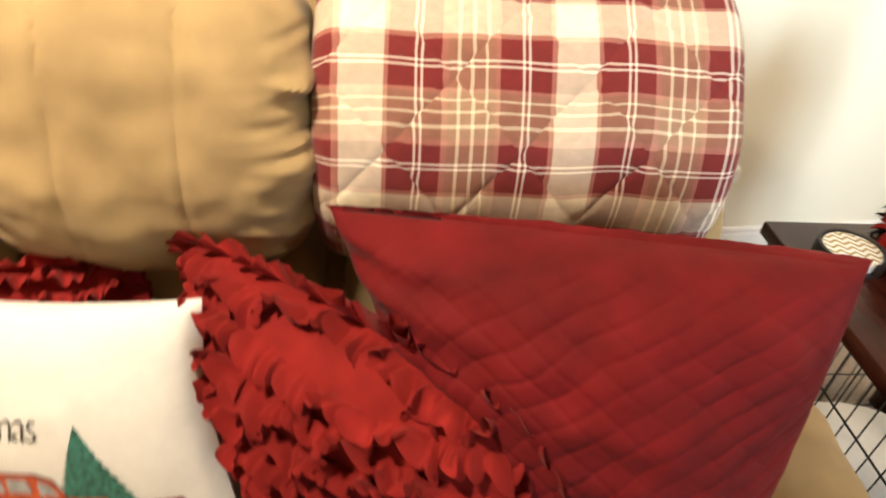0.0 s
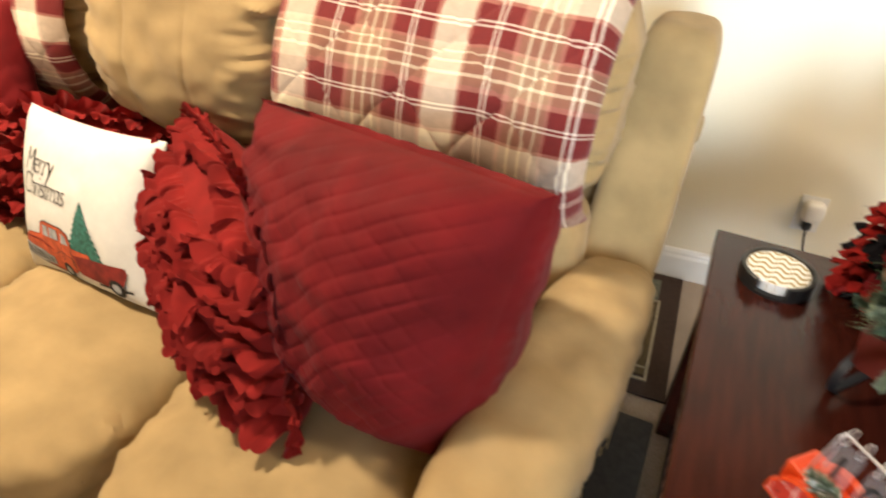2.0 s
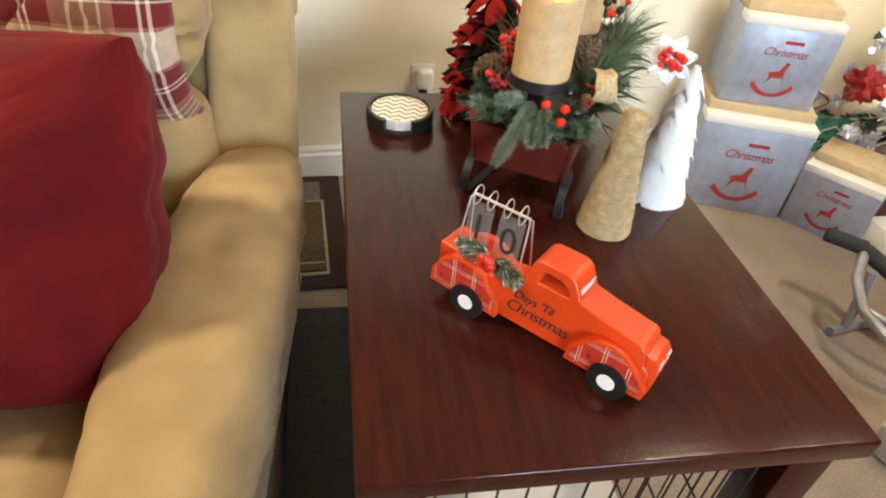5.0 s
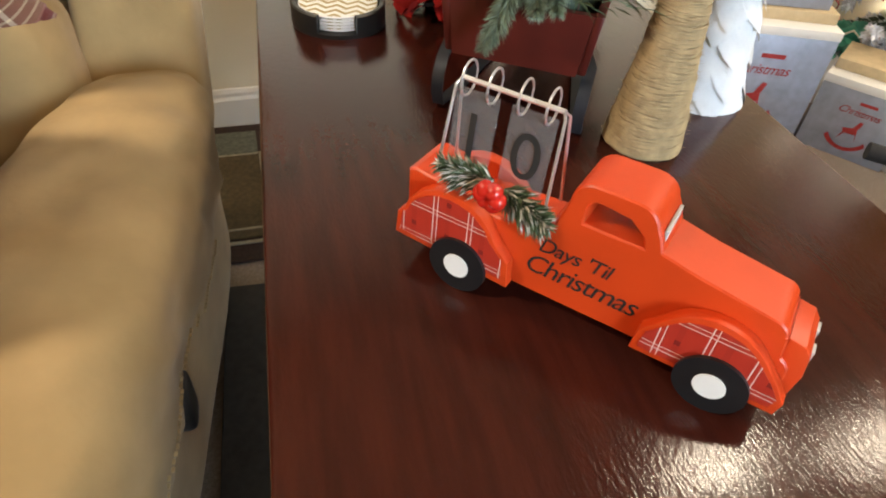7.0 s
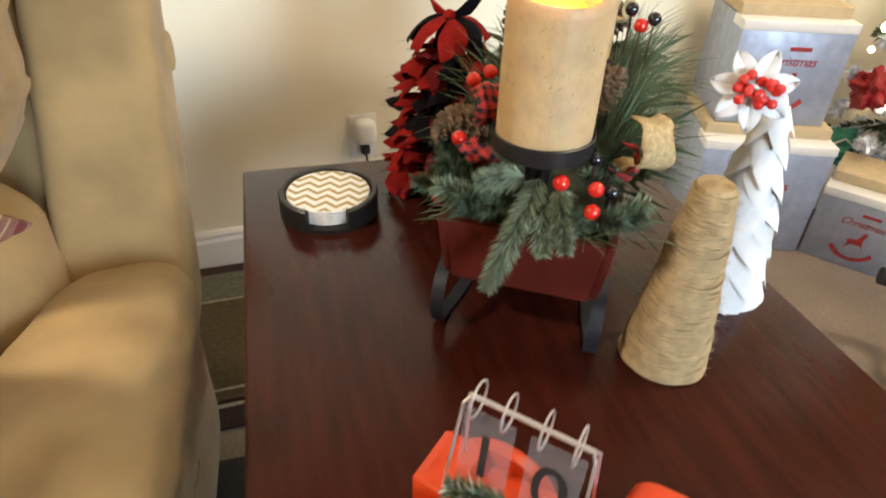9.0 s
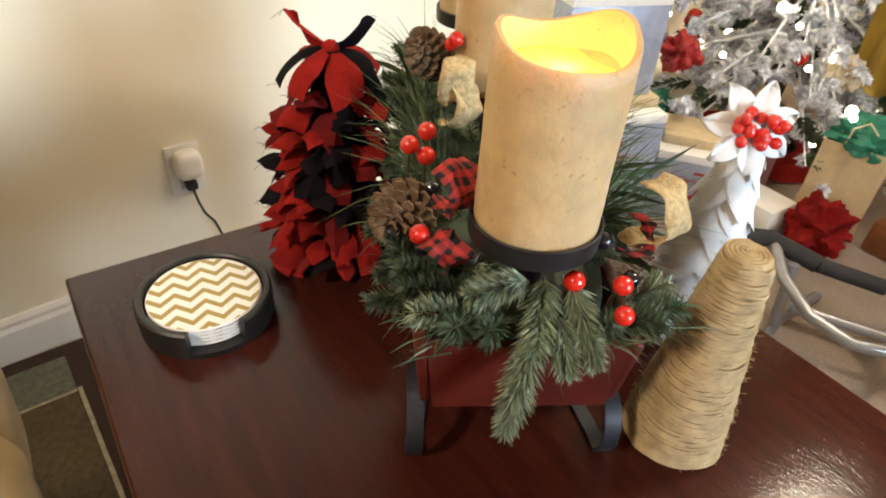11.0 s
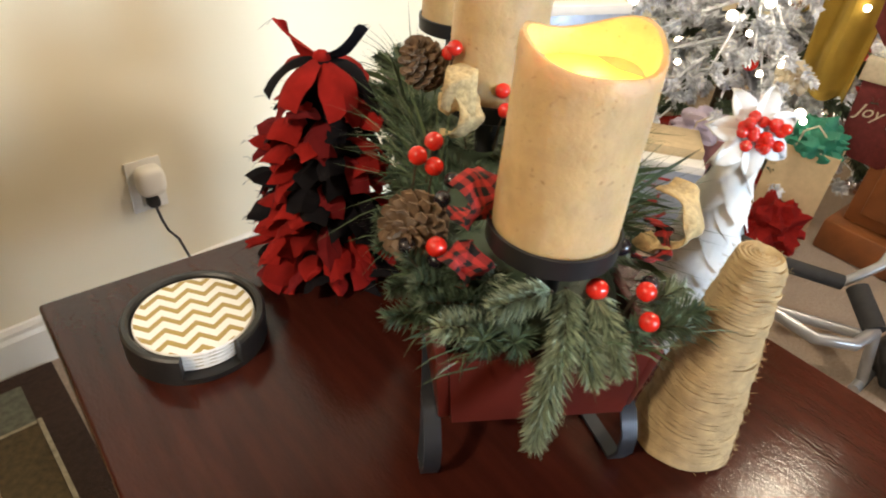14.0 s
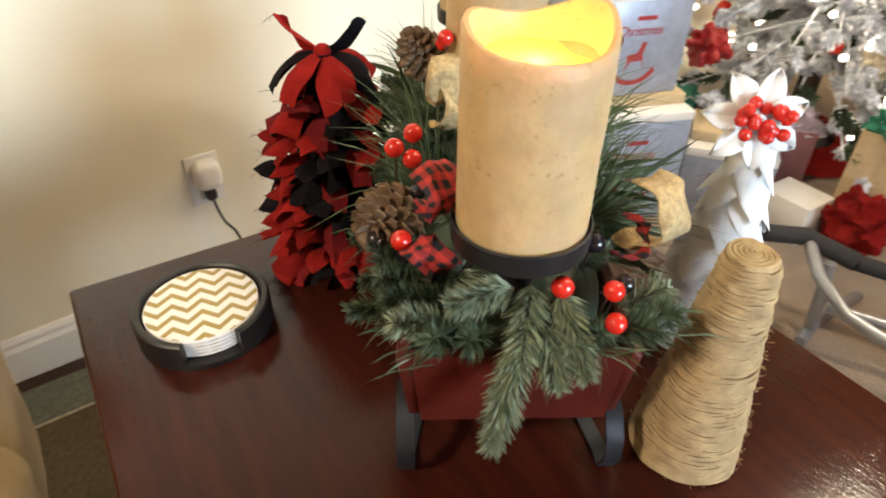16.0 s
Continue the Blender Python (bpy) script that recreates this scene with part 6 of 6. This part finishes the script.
# ---- tree corner ----
XT, YT = 2.18, 0.42
xt = thing("christmas_tree", "flocked white christmas tree with lights and red ornaments", "christmas tree", m=pose(XT, YT, 0))
part("trunk", add_lathe(BM(), [(0.035, 0.02), (0.03, 0.6), (0.018, 1.4), (0.006, 2.0)], 12), M_STEM, xt)
part("stand", add_lathe(BM(), [(0.16, 0.001), (0.15, 0.02), (0.05, 0.04), (0.045, 0.12)], 20), M_BLACK, xt)
rnd = random.Random(77)
fl, gr = BM(), BM()
tips = []
for k in range(260):
    f = rnd.random() ** 1.2
    z = 0.30 + 1.5 * f
    R = 0.56 * (1 - f) + 0.05
    a = rnd.uniform(0, 2 * math.pi)
    ln = R * rnd.uniform(0.75, 1.08)
    d = Vector((math.cos(a), math.sin(a), 0))
    tip = d * ln + Vector((0, 0, z - 0.16 * (1 - f) * ln / 0.5))
    wy = wall_y(XT + tip.x) - YT - 0.05
    if tip.y > wy:
        tip.y = wy
    base = Vector((0, 0, z + 0.02))
    limb = BM()
    add_tube(limb, [base, base.lerp(tip, 0.5) + Vector((0, 0, 0.02)), tip], [0.008, 0.005, 0.002], 4)
    part("limb", limb, M_FLOCK, xt)
    for j in range(6):
        b0 = base.lerp(tip, 0.28 + 0.13 * j)
        e0 = b0 + d * rnd.uniform(0.02, 0.09) + Vector((rnd.uniform(-0.07, 0.07), rnd.uniform(-0.07, 0.04), rnd.uniform(-0.04, 0.05)))
        add_sprig(fl if rnd.random() < 0.84 else gr, b0, e0, 88, 0.034, 0.0105, 0.01, 1.0, rnd)
    tips.append(tip)
part("flocked_needles", fl, M_FLOCK, xt, "flocked white needles", smooth=False)
part("green_needles", gr, M_TREEGREEN, xt, "dark green needles", smooth=False)
for k in range(120):
    t = tips[k] * (1.04 if k < 90 else 0.8)
    q = Vector((t.x * 0.97, t.y * 0.97, t.z + rnd.uniform(-0.02, 0.05)))
    part("bulb", add_ball(BM(), 0.0155, q, 2), M_BULB, xt)
for k in range(70):
    a, z = rnd.uniform(2.4, 5.4), rnd.uniform(0.35, 1.35)
    R = (0.56 * (1 - (z - 0.3) / 1.5) + 0.05) * rnd.uniform(0.72, 1.02)
    part("bulb", add_ball(BM(), 0.0095, (R * math.cos(a), R * math.sin(a), z), 2), M_BULB, xt)
for k in range(46):
    t = tips[160 + k]
    part("ornament", add_ball(BM(), rnd.choice((0.022, 0.028, 0.034)), (t.x * 0.98, t.y * 0.98, t.z - 0.02), 3), rnd.choice((M_BERRY, M_SILVERBALL, M_REDRIBBON)), xt, "round ornament")
for j in range(14):
    # short twisted loops of ribbon tucked between the branches
    t = tips[206 + j]
    bm = BM()
    rows = []
    for k in range(13):
        f = k / 12
        c = t + Vector((0.05 * math.sin(5 * f + j), -0.02 - 0.02 * math.sin(3 * f), 0.11 * (f - 0.5)))
        sd = Vector((math.cos(3 * f + j), math.sin(3 * f + j), 0.2)) * 0.016
        rows.append([bm.verts.new(c - sd), bm.verts.new(c + sd)])
    for A, B in zip(rows, rows[1:]):
        bm.faces.new((A[0], A[1], B[1], B[0]))
    rb = part("ribbon", bm, M_REDRIBBON, xt, "dark red ribbon")
    rb.modifiers.new("thickness", 'SOLIDIFY').thickness = 0.001
bm = BM()
grid(bm, 60, 10, lambda u, v: Vector(((0.14 + 0.14 * v) * math.cos(2 * math.pi * u), min((0.14 + 0.14 * v) * math.sin(2 * math.pi * u), 0.36), 0.004 + 0.03 * (1 - v) + 0.012 * (1 + noise.noise(Vector((u * 25, v * 4, 0)))))))
whole("tree_skirt", bm, M_CLOTHRED, "red cloth skirt spread round the tree stand", "tree skirt", m=pose(XT, YT, 0))


def crumple(name, label, category, at, size, material, seed, group=""):
    bm = BM()
    bmesh.ops.create_icosphere(bm, subdivisions=4, radius=1)
    for v in bm.verts:
        n1 = noise.noise(v.co * 2.3 + Vector((seed, 0, 0)))
        n2 = abs(noise.noise(v.co * 5 + Vector((seed, 3, 0))))
        k = 0.75 + 0.45 * n1 + 0.35 * n2
        v.co = Vector((v.co.x * size[0] * k, v.co.y * size[1] * k, v.co.z * size[2] * k))
    return whole(name, bm, material, label, category, group, m=Matrix.Translation(at))


def gift_bag(at, turn, w, d, h, material, label, tissue=None, tlabel=""):
    g = thing("gift_bag", label, "gift bag", "gifts under the tree", m=pose(at[0], at[1], at[2], 0, 0, turn))
    bm = BM()
    t = 0.003
    for lo, hi in (((0, 0, 0), (w, t, h)), ((0, d - t, 0), (w, d, h)), ((0, t, 0), (t, d - t, h)), ((w - t, t, 0), (w, d - t, h)), ((t, t, 0), (w - t, d - t, t))):
        add_box(bm, lo, hi)
    part("paper_bag", bm, material, g)
    bm = BM()
    add_tube(bm, [(w * 0.3, 0.002, h - 0.01), (w * 0.33, -0.004, h + 0.05), (w * 0.5, -0.006, h + 0.075), (w * 0.67, -0.004, h + 0.05), (w * 0.7, 0.002, h - 0.01)], 0.003, 6)
    part("handle", bm, M_CREAM, g)
    if tissue:
        q = crumple("tissue", tlabel, "tissue paper", (0, 0, 0), (w * 0.55, d * 0.75, 0.075), tissue, at[0] * 9)
        q.parent = g
        q.matrix_basis = Matrix.Translation((w / 2, d / 2, h + 0.01))
        for key in ("category", "group"):
            if key in q:
                del q[key]
    return g


gift_bag((1.60, 0.56, 0.001), -30, 0.20, 0.12, 0.17, M_WHITE, "white gift bag with green tissue paper", M_TISSUE, "crumpled green tissue paper")
gift_bag((1.72, 0.33, 0.001), -55, 0.20, 0.11, 0.22, M_MAUVE, "mauve gift bag with lavender tissue paper", M_LAVENDER, "crumpled lavender tissue paper")
gift_bag((1.78, 0.045, 0.001), -75, 0.17, 0.10, 0.30, M_KRAFT, "plain brown gift bag with green tissue paper", M_TISSUE, "crumpled green tissue paper")
crumple("knitted_ball", "cream knitted wool ball on the gifts", "ornament", (1.84, 0.09, 0.46), (0.06, 0.05, 0.05), M_CREAM, 12)
crumple("red_bow", "dark red ribbon bow on a gift", "bow", (1.70, 0.50, 0.40), (0.065, 0.065, 0.06), M_REDRIBBON, 4)
crumple("flannel_cloth", "crumpled red flannel cloth on the carpet", "cloth", (1.74, -0.05, 0.085), (0.11, 0.09, 0.09), M_CLOTHRED, 6)
bm = BM()
add_box(bm, (1.62, 0.02, 0.0006), (1.74, 0.16, 0.12), 0.003)
whole("wrapped_gift", bm, M_WHITE, "small white wrapped gift on the carpet", "gift", "gifts under the tree")

# ---- wooden cabinet with stockings ----
cab = thing("wooden_cabinet", "brown oak media cabinet with panelled doors", "cabinet")
CX = 1.92
part("body", add_box(BM(), (CX + 0.02, -1.9, 0.10), (CX + 0.55, -0.16, 1.25), 0.006), M_ORANGEWOOD, cab)
part("plinth", add_box(BM(), (CX - 0.03, -1.92, 0.0006), (CX + 0.55, -0.13, 0.0995), 0.012), M_ORANGEWOOD, cab)
part("cornice", add_box(BM(), (CX - 0.02, -1.92, 1.2505), (CX + 0.56, -0.14, 1.30), 0.01), M_ORANGEWOOD, cab)
for y in (-0.66, -1.20, -1.74):
    dr = part("door", add_box(BM(), (CX, y, 0.14), (CX + 0.0195, y + 0.46, 1.20), 0.004), M_ORANGEWOOD, cab)
    part("raised_panel", add_box(BM(), (CX - 0.010, y + 0.08, 0.22), (CX - 0.0005, y + 0.38, 1.12), 0.008), M_ORANGEWOOD, dr)
    part("knob", add_ball(BM(), 0.014, (CX - 0.022, y + 0.04, 0.7), 2), M_IRON, dr)


def stocking(at, turn, label, size=1.0):
    g = thing("christmas_stocking", label, "stocking", "stockings on the cabinet", m=pose(*at, 0, 0, turn))
    s = size
    part("sock", add_prism(BM(), [(-0.05 * s, 0.20 * s), (0.05 * s, 0.20 * s), (0.05 * s, 0.08 * s), (0.10 * s, 0.03 * s), (0.11 * s, -0.01 * s), (0.08 * s, -0.03 * s), (0.0, -0.02 * s), (-0.04 * s, 0.02 * s)], -0.02, 0.012, 0.008), M_STOCKING, g)
    part("cuff", add_prism(BM(), [(-0.06 * s, 0.19 * s), (0.06 * s, 0.19 * s), (0.06 * s, 0.25 * s), (-0.06 * s, 0.25 * s)], -0.026, 0.0125, 0.006), M_CREAM, g, "cream knitted cuff")
    bm = text_mesh("Joy", 0.05 * s, 0.3)
    bmesh.ops.triangulate(bm, faces=bm.faces)
    for v in bm.verts:
        v.co = Vector((v.co.x, -0.0215, 0.10 * s + v.co.y))
    part("lettering", bm, M_CREAM, g, "cream lettering reading Joy")
    return g


stocking((1.935, -0.10, 0.30), -80, "dark red stocking with cream cuff")
stocking((1.935, -0.06, 0.60), -80, "dark red stocking with cream cuff")
bm = BM()
rnd = random.Random(5)
for k in range(60):
    z = 0.25 + 0.75 * k / 60
    b = Vector((2.02 + 0.03 * math.sin(k * 0.7), -0.10, z))
    add_sprig(bm, b, b + Vector((rnd.uniform(-0.09, 0.03), rnd.uniform(-0.07, 0.07), rnd.uniform(-0.08, 0.05))), 34, 0.035, 0.004, 0.01, 0.9, rnd)
whole("garland", bm, M_TREEGREEN, "dark green garland hanging on the cabinet end", "garland", kind="stuff", smooth=False)
bm = BM()
grid(bm, 14, 24, lambda u, v: Vector((1.955 + 0.03 * math.sin(u * 9 + v * 3), -0.02 + 0.15 * u, 0.40 + 0.85 * v + 0.01 * math.sin(u * 13))))
yb = whole("yellow_wrap", bm, M_YELLOW, "yellow paper wrap standing behind the gifts", "gift wrap")
sd = yb.modifiers.new("thickness", 'SOLIDIFY')
sd.thickness = 0.004

# ---- exercise pedals and scale on the carpet ----
ped = thing("pedal_exerciser", "grey tubular exerciser with black foam grips", "exercise equipment", m=pose(1.335, -0.31, 0) @ Matrix.Diagonal((1, 1, 0.98, 1)))


def tube_part(name, pts, r, material, label=""):
    bm = BM()
    add_tube(bm, pts, r, 12)
    return part(name, bm, material, ped, label)


tube_part("frame_tube", [(0.02, 0.20, 0.215), (-0.05, 0.12, 0.19), (-0.085, 0.03, 0.165), (-0.07, -0.06, 0.15), (-0.01, -0.12, 0.145), (0.07, -0.13, 0.15)], 0.0135, M_STEEL)
tube_part("cross_tube", [(-0.06, 0.08, 0.14), (0.07, -0.13, 0.13)], 0.012, M_STEEL)
tube_part("foot_tube", [(-0.05, 0.10, 0.013), (0.05, 0.12, 0.013), (0.22, 0.12, 0.013)], 0.0125, M_STEEL)
tube_part("foot_tube", [(0.03, -0.16, 0.013), (0.22, -0.16, 0.013)], 0.0125, M_STEEL)
tube_part("upright", [(0.0, 0.11, 0.02), (0.0, 0.13, 0.20)], 0.0125, M_STEEL)
tube_part("upright", [(0.07, -0.16, 0.02), (0.07, -0.13, 0.15)], 0.0125, M_STEEL)
tube_part("foam_grip", [(0.02, 0.20, 0.215), (0.05, 0.10, 0.20)], 0.021, M_FOAM, "black foam grip")
tube_part("foam_grip", [(-0.06, 0.26, 0.225), (0.02, 0.20, 0.22)], 0.020, M_FOAM, "black foam grip")
tube_part("foam_grip", [(0.05, 0.10, 0.20), (0.12, -0.02, 0.19)], 0.018, M_FOAM, "black foam grip")
tube_part("foam_grip", [(0.07, -0.13, 0.15), (0.13, -0.05, 0.19)], 0.024, M_FOAM, "black foam grip")
tube_part("crank_tube", [(0.12, -0.02, 0.19), (0.18, -0.06, 0.24), (0.24, -0.06, 0.30)], 0.011, M_STEEL)
sc = thing("white_console", "pale grey plastic console with buttons on the carpet", "console", m=pose(1.22, -0.58, 0, 0, 0, 20))
part("case", add_box(BM(), (-0.06, -0.05, 0.0006), (0.06, 0.06, 0.085), 0.008), M_GREYPLASTIC, sc)
for x in (-0.03, 0.015):
    part("button", add_box(BM(), (x, 0.0, 0.0852), (x + 0.028, 0.03, 0.089), 0.002), M_PLASTICWHITE, sc)
bag = thing("black_bag", "black bag slumped on the carpet", "bag")
part("bag_body", add_cushion(BM(), (1.40, -0.62, 0.0006), (1.58, -0.45, 0.13), n=14, power=3.4, rough=0.03), M_LEATHER, bag)
bm = BM()
add_tube(bm, [(1.44, -0.54, 0.11), (1.45, -0.55, 0.17), (1.49, -0.56, 0.19), (1.53, -0.55, 0.17), (1.54, -0.54, 0.11)], 0.006, 8)
part("strap", bm, M_FOAM, bag)
